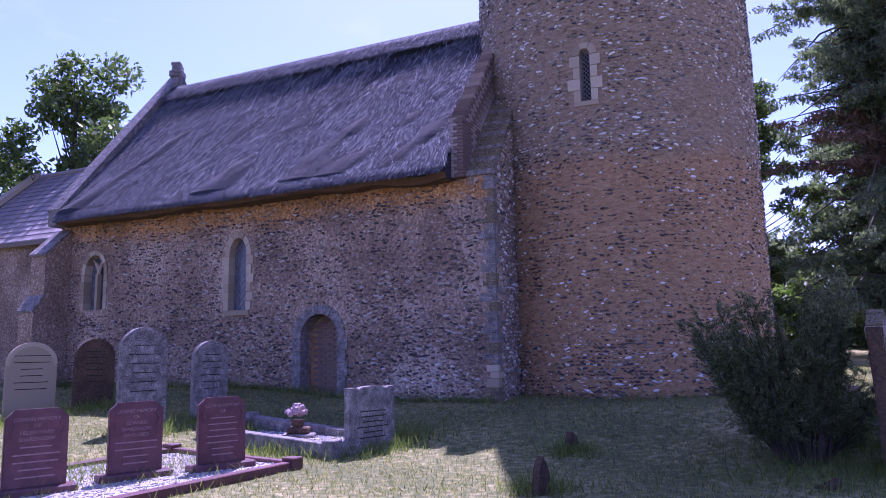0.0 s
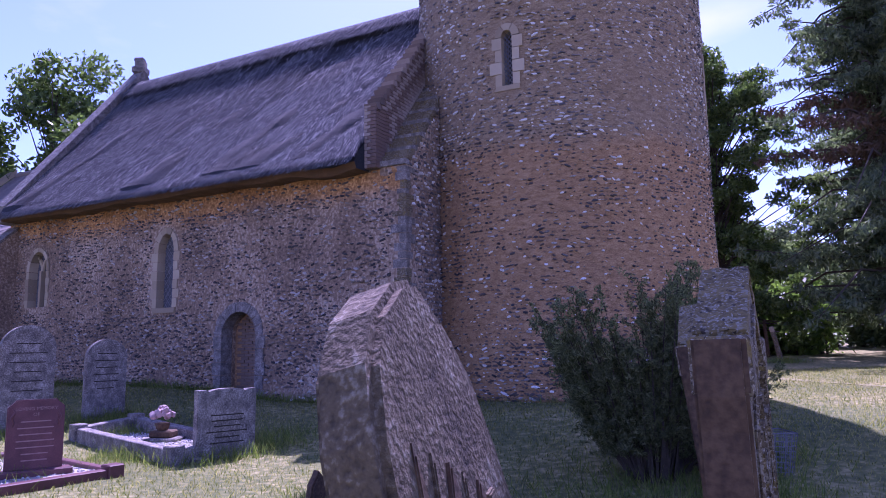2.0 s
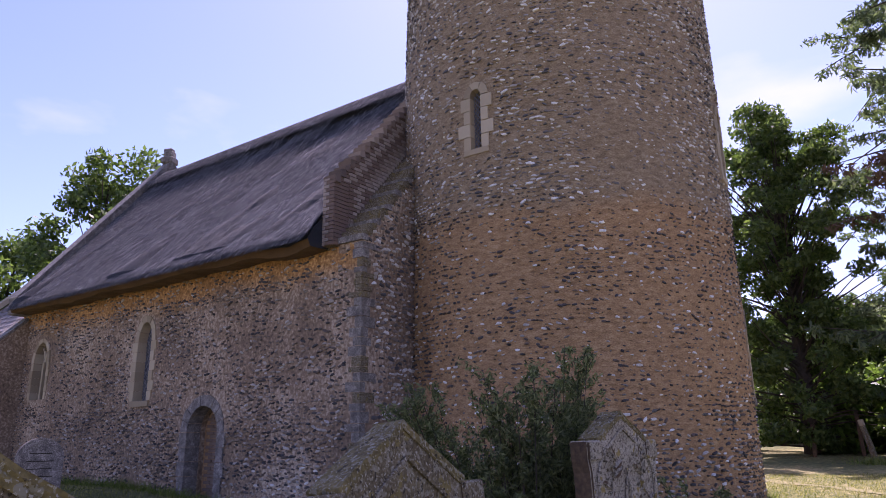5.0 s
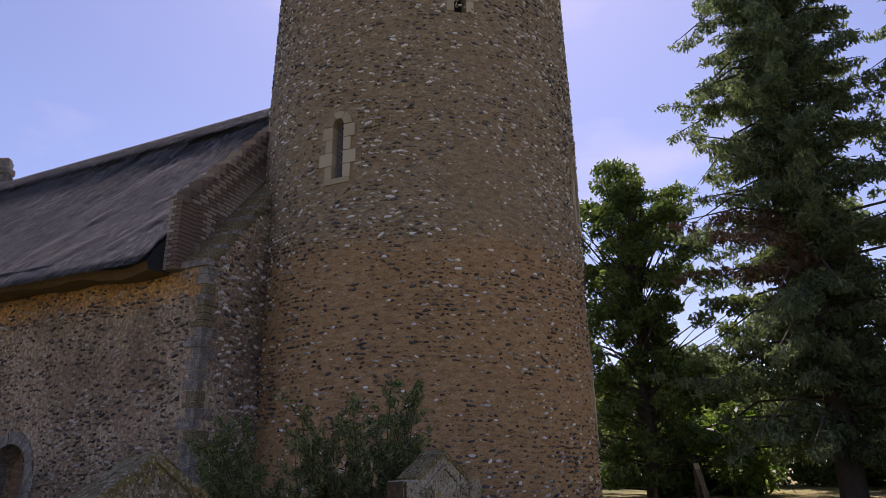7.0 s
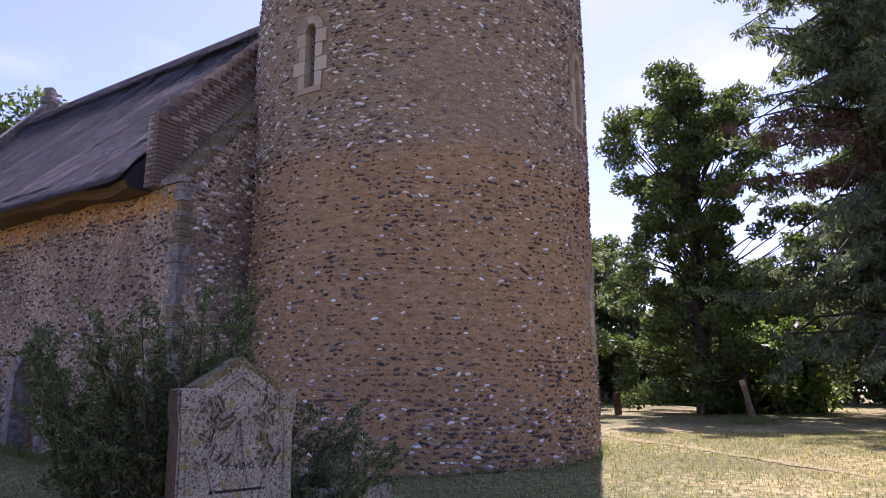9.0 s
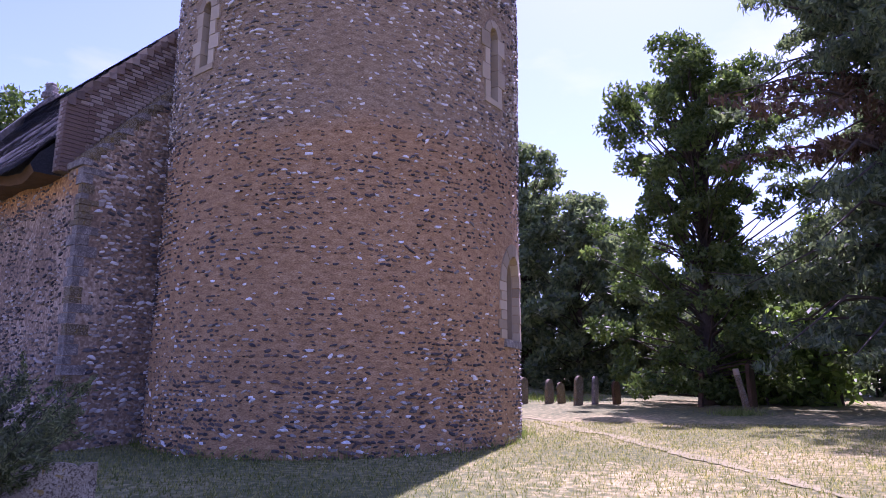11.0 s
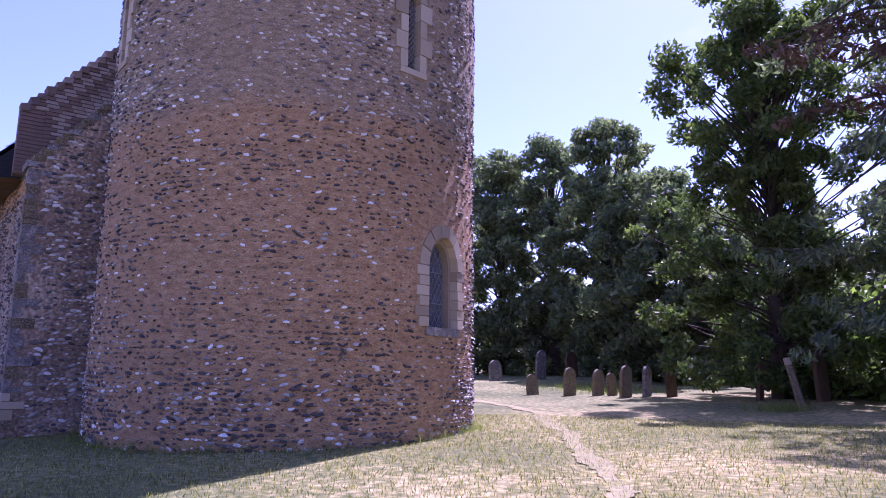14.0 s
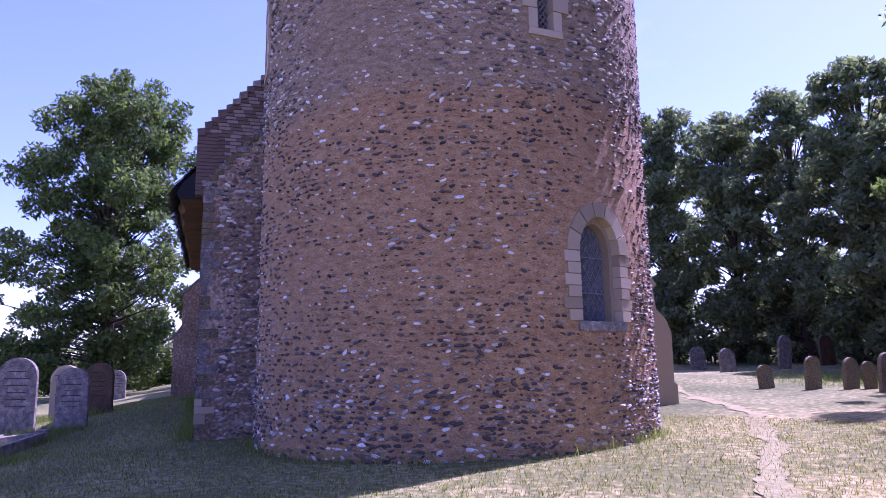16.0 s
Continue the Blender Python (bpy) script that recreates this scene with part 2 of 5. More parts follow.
S_W, S_E, WIDE = -0.40, 12.2, 7.54
EAVE_Z, RIDGE_Z = 4.95, 10.3


def P(s, i, z):
    return O + U * s + N * i + Vector((0, 0, z))


def smooth(a, b, x):
    t = min(max((x - a) / (b - a), 0.0), 1.0)
    return t * t * (3 - 2 * t)


def ground_z(x, y):
    q = Vector((x, y, 0)) - O
    i, s = q.dot(N), q.dot(U)
    z = 0.42 * smooth(-4.5, -0.5, i) + 0.029 * min(max(i, 0.0), 40.0)
    z += 0.26 * smooth(1.5, 6.5, s) * smooth(-9.0, -4.0, i)
    z += 0.02 * noise.noise(Vector((x * 0.5, y * 0.5, 0))) + 0.012 * noise.noise(Vector((x * 1.7, y * 1.7, 3)))
    return z


def tower_r(z):
    q = min(z - 3.0, 5.0)
    return 3.305 - 0.0075 * q + 0.00128 * q * abs(q) - 0.02 * max(z - 8.0, 0.0)


def T(deg, z, out=0.0):
    r = tower_r(z) + out
    a = radians(deg)
    return Vector((CX + r * math.cos(a), CY + r * math.sin(a), z))


# ---- mesh helpers ----
def link(name, bm, material, parent=None, label="", smooth_shade=False):
    me = bpy.data.meshes.new(name)
    if smooth_shade:
        for f in bm.faces:
            f.smooth = True
    bm.to_mesh(me)
    bm.free()
    for m in material if isinstance(material, (list, tuple)) else [material]:
        me.materials.append(m)
    ob = new(name, me)
    if parent:
        ob.parent = parent
    if label:
        tagged(ob, label)
    return ob


def part(name, bm, material, parent, label="", smooth_shade=False):
    return link(name, bm, material, parent, label, smooth_shade)


def thing(name, at, label, category, group="", turn=0.0, kind=""):
    e = new(name)
    e.matrix_basis = pose(at[0], at[1], at[2], 0, 0, turn)
    return tagged(e, label, category, group, kind)


def raw(name, verts, faces, material, parent=None, smooth_shade=False):
    me = bpy.data.meshes.new(name)
    me.from_pydata([tuple(v) for v in verts], [], faces)
    me.materials.append(material)
    if smooth_shade:
        me.polygons.foreach_set("use_smooth", [True] * len(me.polygons))
    ob = new(name, me)
    if parent:
        ob.parent = parent
    return ob


def box(bm, lo, hi, bevel=0.0, m=None):
    vs = [bm.verts.new((x, y, z)) for x in (lo[0], hi[0]) for y in (lo[1], hi[1]) for z in (lo[2], hi[2])]
    fs = [bm.faces.new([vs[i] for i in q]) for q in ((0, 1, 3, 2), (4, 6, 7, 5), (0, 4, 5, 1), (2, 3, 7, 6), (0, 2, 6, 4), (1, 5, 7, 3))]
    if bevel:
        es = list({e for f in fs for e in f.edges})
        out = bmesh.ops.bevel(bm, geom=es, offset=bevel, segments=1, affect="EDGES")
        vs = list({v for v in out["verts"]} | {v for v in vs if v.is_valid})
    if m is not None:
        bmesh.ops.transform(bm, matrix=m, verts=[v for v in vs if v.is_valid])
    return vs


def prism(bm, outline, y0, y1, bevel=0.0):
    """A slab: an outline in x, z, from y0 to y1."""
    a = [bm.verts.new((x, y0, z)) for x, z in outline]
    b = [bm.verts.new((x, y1, z)) for x, z in outline]
    n = len(a)
    fs = [bm.faces.new(a), bm.faces.new(b[::-1])]
    for k in range(n):
        fs.append(bm.faces.new([a[k], b[k], b[(k + 1) % n], a[(k + 1) % n]]))
    bmesh.ops.recalc_face_normals(bm, faces=fs)
    if bevel:
        bmesh.ops.bevel(bm, geom=[e for f in fs[:2] for e in f.edges], offset=bevel, segments=2, affect="EDGES")


def tube(bm, pts, radii, sides=7):
    rings = []
    for k, p in enumerate(pts):
        p = Vector(p)
        d = (Vector(pts[min(k + 1, len(pts) - 1)]) - Vector(pts[max(k - 1, 0)])).normalized()
        a = d.orthogonal().normalized()
        b = d.cross(a)
        rings.append([bm.verts.new(p + (a * math.cos(t) + b * math.sin(t)) * radii[k]) for t in [2 * math.pi * j / sides for j in range(sides)]])
    for r0, r1 in zip(rings, rings[1:]):
        for j in range(sides):
            bm.faces.new([r0[j], r0[(j + 1) % sides], r1[(j + 1) % sides], r1[j]])
    bm.faces.new(rings[0][::-1])
    bm.faces.new(rings[-1])


def wall_grid(a_lo, a_hi, z_lo, z_hi, step, holes, f, depth, skin):
    """A wall with arched holes: outer face f(a, z, 0), reveals of that depth, inner face at skin. holes: a0, a1, z0, spring, top."""
    def cuts(lo, hi, marks):
        n = max(1, int(round((hi - lo) / step)))
        base = [lo + (hi - lo) * k / n for k in range(n + 1)]
        base = [v for v in base if all(abs(v - q) > step * 0.3 for q in marks)]
        return sorted(set(base + [q for q in marks if lo <= q <= hi]))
    A = cuts(a_lo, a_hi, [v for h in holes for v in h[:2]])
    Z = cuts(z_lo, z_hi, [v for h in holes for v in (h[2], h[4])])
    bm = bmesh.new()
    for d, flip in ((0.0, False), (skin, True)):
        V = {}
        def vert(a, z):
            k = (round(a, 5), round(z, 5))
            if k not in V:
                V[k] = bm.verts.new(f(a, z, d))
            return V[k]
        for a0, a1 in zip(A, A[1:]):
            for z0, z1 in zip(Z, Z[1:]):
                am, zm = (a0 + a1) / 2, (z0 + z1) / 2
                if any(h[0] < am < h[1] and h[2] < zm < h[4] for h in holes):
                    continue
                q = [vert(a0, z0), vert(a1, z0), vert(a1, z1), vert(a0, z1)]
                bm.faces.new(q[::-1] if flip else q)
        for h in holes:
            arch = arch_pts(*h)
            for p, q in zip(arch, arch[1:]):
                w = [bm.verts.new(f(p[0], p[1], d)), bm.verts.new(f(q[0], q[1], d)), bm.verts.new(f(q[0], h[4], d)), bm.verts.new(f(p[0], h[4], d))]
                try:
                    bm.faces.new(w[::-1] if flip else w)
                except ValueError:
                    pass
    for h in holes:
        loop = [(h[0], h[2])] + arch_pts(*h) + [(h[1], h[2])]
        for p, q in zip(loop, loop[1:] + loop[:1]):
            bm.faces.new([bm.verts.new(f(p[0], p[1], 0)), bm.verts.new(f(p[0], p[1], skin)), bm.verts.new(f(q[0], q[1], skin)), bm.verts.new(f(q[0], q[1], 0))])
    bmesh.ops.remove_doubles(bm, verts=bm.verts, dist=0.0005)
    bmesh.ops.recalc_face_normals(bm, faces=bm.faces)
    return bm


def arch_pts(a0, a1, z0, spring, top, n=12):
    """The head of an arch, from its left springing to its right one."""
    c, r, h = (a0 + a1) / 2, (a1 - a0) / 2, top - spring
    return [(c - r * math.cos(math.pi * k / n), spring + h * math.sin(math.pi * k / n)) for k in range(n + 1)]


# ---- ground ----
def build_ground():
    bm = bmesh.new()
    xs = sorted(set([-400, -200, -120, -80, -55] + [-40 + k for k in range(15)] + [-25 + 0.5 * k for k in range(100)] + [25 + k for k in range(16)] + [55, 80, 120, 200, 400]))
    ys = sorted(set([-400, -200, -100, -50] + [-25 + k for k in range(20)] + [-5 + 0.5 * k for k in range(80)] + [35 + k for k in range(20)] + [60, 80, 120, 200, 400]))
    grid = [[bm.verts.new((x, y, ground_z(x, y))) for y in ys] for x in xs]
    for i in range(len(xs) - 1):
        for j in range(len(ys) - 1):
            bm.faces.new([grid[i][j], grid[i + 1][j], grid[i + 1][j + 1], grid[i][j + 1]])
    ob = link("ground", bm, M_GRASS, smooth_shade=True)
    tagged(ob, "sun-bleached mown churchyard grass with worn earth patches", "ground", kind="structure")


build_ground()

# ---- tower ----
W_LOW = (-13.3, 1.2, 2.25, 3.2, 3.71)
W_UP1 = (-22.4, -17.6, 6.31, 7.5, 7.65)
W_UP2 = (-115.9, -111.7, 6.53, 7.54, 7.69)
TOWER_TOP = 18.5


def build_tower():
    k = math.pi * 3.3 / 180
    def f(a, z, d):
        j = 0.012 * noise.noise(Vector((a * 1.3, z * 1.3, 5))) + 0.02 * noise.noise(Vector((a * 0.4, z * 0.4, 9)))
        return T(a / k, z, -d + (j if d == 0 else 0))
    holes = [(h[0] * k, h[1] * k, *h[2:]) for h in (W_LOW, W_UP1, W_UP2)] + [(-77.4 * k, -72.9 * k, 9.75, 10.9, 11.1)]
    bm = wall_grid(-180 * k, 180 * k, 0.1, TOWER_TOP, 0.25, holes, f, 0.35, 0.8)
    ob = link("tower", bm, M_MORTAR, smooth_shade=False)
    tagged(ob, "round church tower of flint rubble in brown mortar", "tower", kind="structure")
    cap = bmesh.new()
    bmesh.ops.create_circle(cap, cap_ends=True, segments=64, radius=tower_r(TOWER_TOP) + 0.02, matrix=Matrix.Translation((CX, CY, TOWER_TOP + 0.01)))
    tagged(link("tower_roof", cap, M_LEAD), "flat lead roof on the round tower", "roof", kind="structure")
    fl = bmesh.new()
    bmesh.ops.create_circle(fl, cap_ends=True, segments=32, radius=2.5, matrix=Matrix.Translation((CX, CY, 5.2)))
    tagged(link("tower_floor", fl, M_WOOD), "dark boarded floor inside the tower", "floor", kind="structure")
    return ob


TOWER = build_tower()

# ---- nave ----
H_DOOR = (3.26, 4.24, 0.1, 1.78, 2.30)
H_WIN1 = (5.78, 6.32, 2.46, 3.75, 4.2)
H_WIN2 = (10.46, 11.2, 2.66, 3.6, 4.13)


def build_nave():
    def f(a, z, d):
        j = 0.02 * noise.noise(Vector((a * 1.1, z * 1.1, 2))) + 0.012 * noise.noise(Vector((a * 3.7, z * 3.7, 7))) if d == 0 else 0
        return P(a, -j + d, z)
    bm = wall_grid(S_W, S_E, 0.0, EAVE_Z + 0.15, 0.22, [H_DOOR, H_WIN1, H_WIN2], f, 0.4, 0.75)
    ob = link("wall_south", bm, M_SANDY_BOUNCE)
    tagged(ob, "nave wall of flint rubble with worn patches of render", "wall", kind="structure")
    for nm, s0, s1, lab in (("wall_east", S_E - 0.7, S_E, "east gable wall of flint rubble"),):
        bm = bmesh.new()
        top = [(0.76, EAVE_Z), (WIDE / 2, RIDGE_Z - 0.15), (WIDE - 0.76, EAVE_Z)]
        out = [(0.76, 0.0)] + top + [(WIDE - 0.76, 0.0)]
        a = [bm.verts.new(P(s0, i, z)) for i, z in out]
        b = [bm.verts.new(P(s1, i, z)) for i, z in out]
        n = len(out)
        bm.faces.new(a), bm.faces.new(b[::-1])
        for k in range(n):
            bm.faces.new([a[k], b[k], b[(k + 1) % n], a[(k + 1) % n]])
        bmesh.ops.recalc_face_normals(bm, faces=bm.faces)
        tagged(link(nm, bm, M_NAVEWALL), lab, "wall", kind="structure")
    bm = bmesh.new()
    v = [P(S_W, WIDE - 0.75, 0), P(S_E, WIDE - 0.75, 0), P(S_E, WIDE, 0), P(S_W, WIDE, 0)]
    lo = [bm.verts.new(q) for q in v]
    hi = [bm.verts.new(q + Vector((0, 0, EAVE_Z + 0.1))) for q in v]
    bm.faces.new(lo), bm.faces.new(hi)
    for k in range(4):
        bm.faces.new([lo[k], lo[(k + 1) % 4], hi[(k + 1) % 4], hi[k]])
    bmesh.ops.recalc_face_normals(bm, faces=bm.faces)
    tagged(link("wall_north", bm, M_NAVEWALL), "north nave wall of flint rubble", "wall", kind="structure")


build_nave()


# ---- thatched roof ----
def build_thatch():
    prof = [(-0.05, 4.93), (-0.46, 4.90), (-0.54, 5.04), (-0.44, 5.28), (0.2, 6.02), (1.2, 7.2), (2.3, 8.55), (2.95, 9.42), (3.02, 9.66), (3.3, 10.02), (3.55, 10.2), (3.77, 10.27)]
    rows = []
    for (a, b) in zip(prof, prof[1:]):
        m = max(1, int(math.hypot(b[0] - a[0], b[1] - a[1]) / 0.16))
        rows += [(a[0] + (b[0] - a[0]) * k / m, a[1] + (b[1] - a[1]) * k / m) for k in range(m)]
    rows.append(prof[-1])
    full = rows + [(WIDE - i, z) for i, z in rows[::-1][1:]]
    n = 150
    bm = bmesh.new()
    g = []
    for k in range(n + 1):
        s = 0.42 + (11.75 - 0.42) * k / n
        sag = -0.16 * math.sin(math.pi * k / n) * 0.6
        line = []
        for i, z in full:
            d = s + 0.75 * z
            wave = smooth(8.6, 6.6, z) if z < 9 else 0.0
            j = 0.06 * noise.noise(Vector((s * 0.9, z * 0.7, i))) + (0.03 + 0.085 * wave) * noise.noise(Vector((d * 1.15, z * 0.28, 2))) + 0.022 * noise.noise(Vector((s * 5.3 + z * 1.5, z * 2.9, 6)))
            line.append(bm.verts.new(P(s, i - j * 0.7, z + j * 0.6 + (sag if z > 9 else 0))))
        g.append(line)
    for a, b in zip(g, g[1:]):
        for k in range(len(full) - 1):
            bm.faces.new([a[k], b[k], b[k + 1], a[k + 1]])
        q = bm.faces.new([a[0], a[-1], b[-1], b[0]])
        q.material_index = 1
    for e in (g[0], g[-1]):
        bm.faces.new(e)
    bmesh.ops.recalc_face_normals(bm, faces=bm.faces)
    for fc in bm.faces:
        c = fc.calc_center_median() - O
        if fc.normal.z < -0.2 and c.z < 5.1:
            fc.material_index = 1
    tagged(link("thatched_roof", bm, [M_THATCH, M_EAVE]), "old grey thatched nave roof with a sagging ridge", "roof", kind="structure")


build_thatch()


# ---- west gable parapet with kneeler ----
def gable(nm, s0, s1, base_i, base_z, drop, material, label):
    """A raking wall over the south and north slopes, from s0 to s1."""
    bm = bmesh.new()
    top_i, top_z = WIDE / 2, RIDGE_Z + 0.30 - drop
    out = [(0.78, 4.95), (base_i, 4.95), (base_i, base_z), (top_i, top_z), (WIDE - base_i, base_z), (WIDE - base_i, 4.95), (WIDE - 0.78, 4.95), (WIDE / 2, RIDGE_Z - 1.9)]
    a = [bm.verts.new(P(s0, i, z)) for i, z in out]
    b = [bm.verts.new(P(s1, i, z)) for i, z in out]
    n = len(out)
    for k in range(n):
        bm.faces.new([a[k], b[k], b[(k + 1) % n], a[(k + 1) % n]])
    for side in (a, b):
        for q in ((0, 1, 2, 3), (0, 3, 7), (7, 3, 6), (3, 4, 5, 6)):
            bm.faces.new([side[k] for k in q])
    bmesh.ops.recalc_face_normals(bm, faces=bm.faces)
    return tagged(link(nm, bm, material), label, "wall", kind="structure")


gable("gable_parapet", 0.17, 0.41, -0.16, 6.16, 0.15, M_OLDBRICK, "red brick gable parapet with stepped tumbled courses")


def build_chancel():
    s0, s1, i0, i1 = S_E + 0.02, 18.5, 0.9, WIDE - 0.9
    bm = bmesh.new()
    out = [(i0, 0.2), (i0, 4.95), (WIDE / 2, 7.7), (i1, 4.95), (i1, 0.2)]
    a = [bm.verts.new(P(s0, i, z)) for i, z in out]
    b = [bm.verts.new(P(s1, i, z)) for i, z in out]
    for k in range(5):
        bm.faces.new([a[k], b[k], b[(k + 1) % 5], a[(k + 1) % 5]])
    bm.faces.new(a), bm.faces.new(b)
    bmesh.ops.recalc_face_normals(bm, faces=bm.faces)
    tagged(link("chancel", bm, M_NAVEWALL), "lower chancel of flint rubble walls", "building", kind="structure")
    bm = bmesh.new()
    for sgn in (0, 1):
        q = [(i0 - 0.25, 4.75), (WIDE / 2, 7.85), (WIDE / 2, 7.95), (i0 - 0.3, 4.87)]
        q = [(WIDE - i, z) for i, z in q] if sgn else q
        a = [bm.verts.new(P(s0, i, z)) for i, z in q]
        b = [bm.verts.new(P(s1 + 0.1, i, z)) for i, z in q]
        for k in range(4):
            bm.faces.new([a[k], b[k], b[(k + 1) % 4], a[(k + 1) % 4]])
        bm.faces.new(a), bm.faces.new(b)
    bmesh.ops.recalc_face_normals(bm, faces=bm.faces)
    tagged(link("chancel_roof", bm, M_TILE), "pale weathered tile chancel roof", "roof", kind="structure")


build_chancel()


# ---- headstones ----
def outline(kind, w, h):
    r = w / 2
    if kind == "round":
        return [(-r, 0), (-r, h - r * 0.95)] + [(-r * math.cos(math.pi * k / 14), h - r * 0.95 + r * 0.95 * math.sin(math.pi * k / 14)) for k in range(1, 14)] + [(r, h - r * 0.95), (r, 0)]
    if kind == "gothic":
        e = 0.13 * w
        half = [(-r, 0), (-r, h - 0.50 * w), (-r - 0.015, h - 0.40 * w), (-r - 0.015, h - 0.235 * w), (-r + e, h - 0.235 * w), (-r + e + 0.01, h - 0.22 * w), (-0.03, h - 0.015), (0, h)]
        return half + [(-x, z) for x, z in half[-2::-1]]
    if kind == "scroll":
        return [(-r, 0), (-r, h), (-r + 0.14 * w, h), (-r + 0.2 * w, h - 0.03)] + [(r * 0.6 * math.sin(math.pi * (k / 8 - 0.5)), h - 0.03 + 0.045 * math.cos(math.pi * (k / 8 - 0.5))) for k in range(9)] + [(r - 0.2 * w, h - 0.03), (r - 0.14 * w, h), (r, h), (r, 0)]
    if kind == "notched":
        return [(-r, 0), (-r, h - 0.1), (-r + 0.08, h - 0.03), (-r + 0.1, h), (r - 0.1, h), (r - 0.08, h - 0.03), (r, h - 0.1), (r, 0)]
    return [(-r, 0), (-r, h), (r, h), (r, 0)]


def hexa(bm, p, q):
    """A block between two quads of points."""
    a = [bm.verts.new(v) for v in p]
    b = [bm.verts.new(v) for v in q]
    fs = [bm.faces.new(a), bm.faces.new(b[::-1])]
    for k in range(len(a)):
        fs.append(bm.faces.new([a[k], b[k], b[(k + 1) % len(a)], a[(k + 1) % len(a)]]))
    bmesh.ops.recalc_face_normals(bm, faces=fs)
    return fs


def surround(parent, hole, f, wide, proud, deep, courses, n_arch, material, rnd, name="stone_block", uneven=0.35):
    """Jamb blocks and arch stones round a hole, f(a, z, depth)."""
    a0, a1, z0, spring, top = hole
    c, r, h = (a0 + a1) / 2, (a1 - a0) / 2, top - spring
    g = 0.006
    for side in (-1, 1):
        for k in range(courses):
            za, zb = z0 + (spring - z0) * k / courses + g, z0 + (spring - z0) * (k + 1) / courses - g
            w = wide * (1 + uneven * (k % 2) * rnd.uniform(0.6, 1.2))
            x0, x1 = c + side * (r - 0.01), c + side * (r + w)
            pr = proud + rnd.uniform(-0.004, 0.006)
            bm = bmesh.new()
            q = [(x0, za), (x1, za), (x1, zb), (x0, zb)]
            hexa(bm, [f(x, z, -pr) for x, z in q], [f(x, z, deep) for x, z in q])
            part(name, bm, material, parent)
    for k in range(n_arch):
        t0, t1 = math.pi * (k + 0.03) / n_arch, math.pi * (k + 0.97) / n_arch
        w = wide * rnd.uniform(0.95, 1.1)
        q = []
        for t in (t0, (t0 + t1) / 2, t1):
            q.append((c - (r - 0.01) * math.cos(t), spring + (h - 0.01) * math.sin(t)))
        for t in (t1, (t0 + t1) / 2, t0):
            q.append((c - (r + w) * math.cos(t), spring + (h + w) * math.sin(t)))
        pr = proud + rnd.uniform(-0.004, 0.006)
        bm = bmesh.new()
        hexa(bm, [f(x, z, -pr) for x, z in q], [f(x, z, deep) for x, z in q])
        part(name, bm, material, parent)


def inside(hole, a, z):
    a0, a1, z0, spring, top = hole
    if not (a0 < a < a1 and z0 < z < top):
        return False
    if z <= spring:
        return True
    return ((a - (a0 + a1) / 2) / ((a1 - a0) / 2)) ** 2 + ((z - spring) / (top - spring)) ** 2 < 1


def lattice(parent, hole, f, depth, sp_a, sp_z, wire, material, name="lattice"):
    """Crossed bars clipped to an arched hole."""
    a0, a1, z0, spring, top = hole
    bm = bmesh.new()
    n = int((top - z0) / sp_z + (a1 - a0) / sp_a) + 2
    for sgn in (1, -1):
        for k in range(-n, n + 1):
            run = []
            for j in range(0, 61):
                a = a0 + (a1 - a0) * j / 60
                z = z0 + sgn * (a - a0) * sp_z / sp_a + k * sp_z
                if inside(hole, a, z):
                    run.append((a, z))
            if len(run) > 3:
                m = run[len(run) // 2]
                tube(bm, [f(p[0], p[1], depth + (0.004 if sgn > 0 else 0)) for p in (run[0], m, run[-1])], [wire] * 3, 4)
    return part(name, bm, material, parent)


def pane(parent, hole, f, depth, material, name="pane"):
    a0, a1, z0, spring, top = hole
    arch = arch_pts(*hole)
    pts = [(a0, z0)] + arch + [(a1, z0)]
    bm = bmesh.new()
    hexa(bm, [f(a, z, depth) for a, z in pts], [f(a, z, depth + 0.012) for a, z in pts])
    return part(name, bm, material, parent)


KT = math.pi * 3.28 / 180


def tower_f(a, z, d):
    return T(a / KT, z, -d)


def nave_f(a, z, d):
    return P(a, d, z)


def deg_hole(h):
    return (h[0] * KT, h[1] * KT, *h[2:])


R1 = random.Random(11)


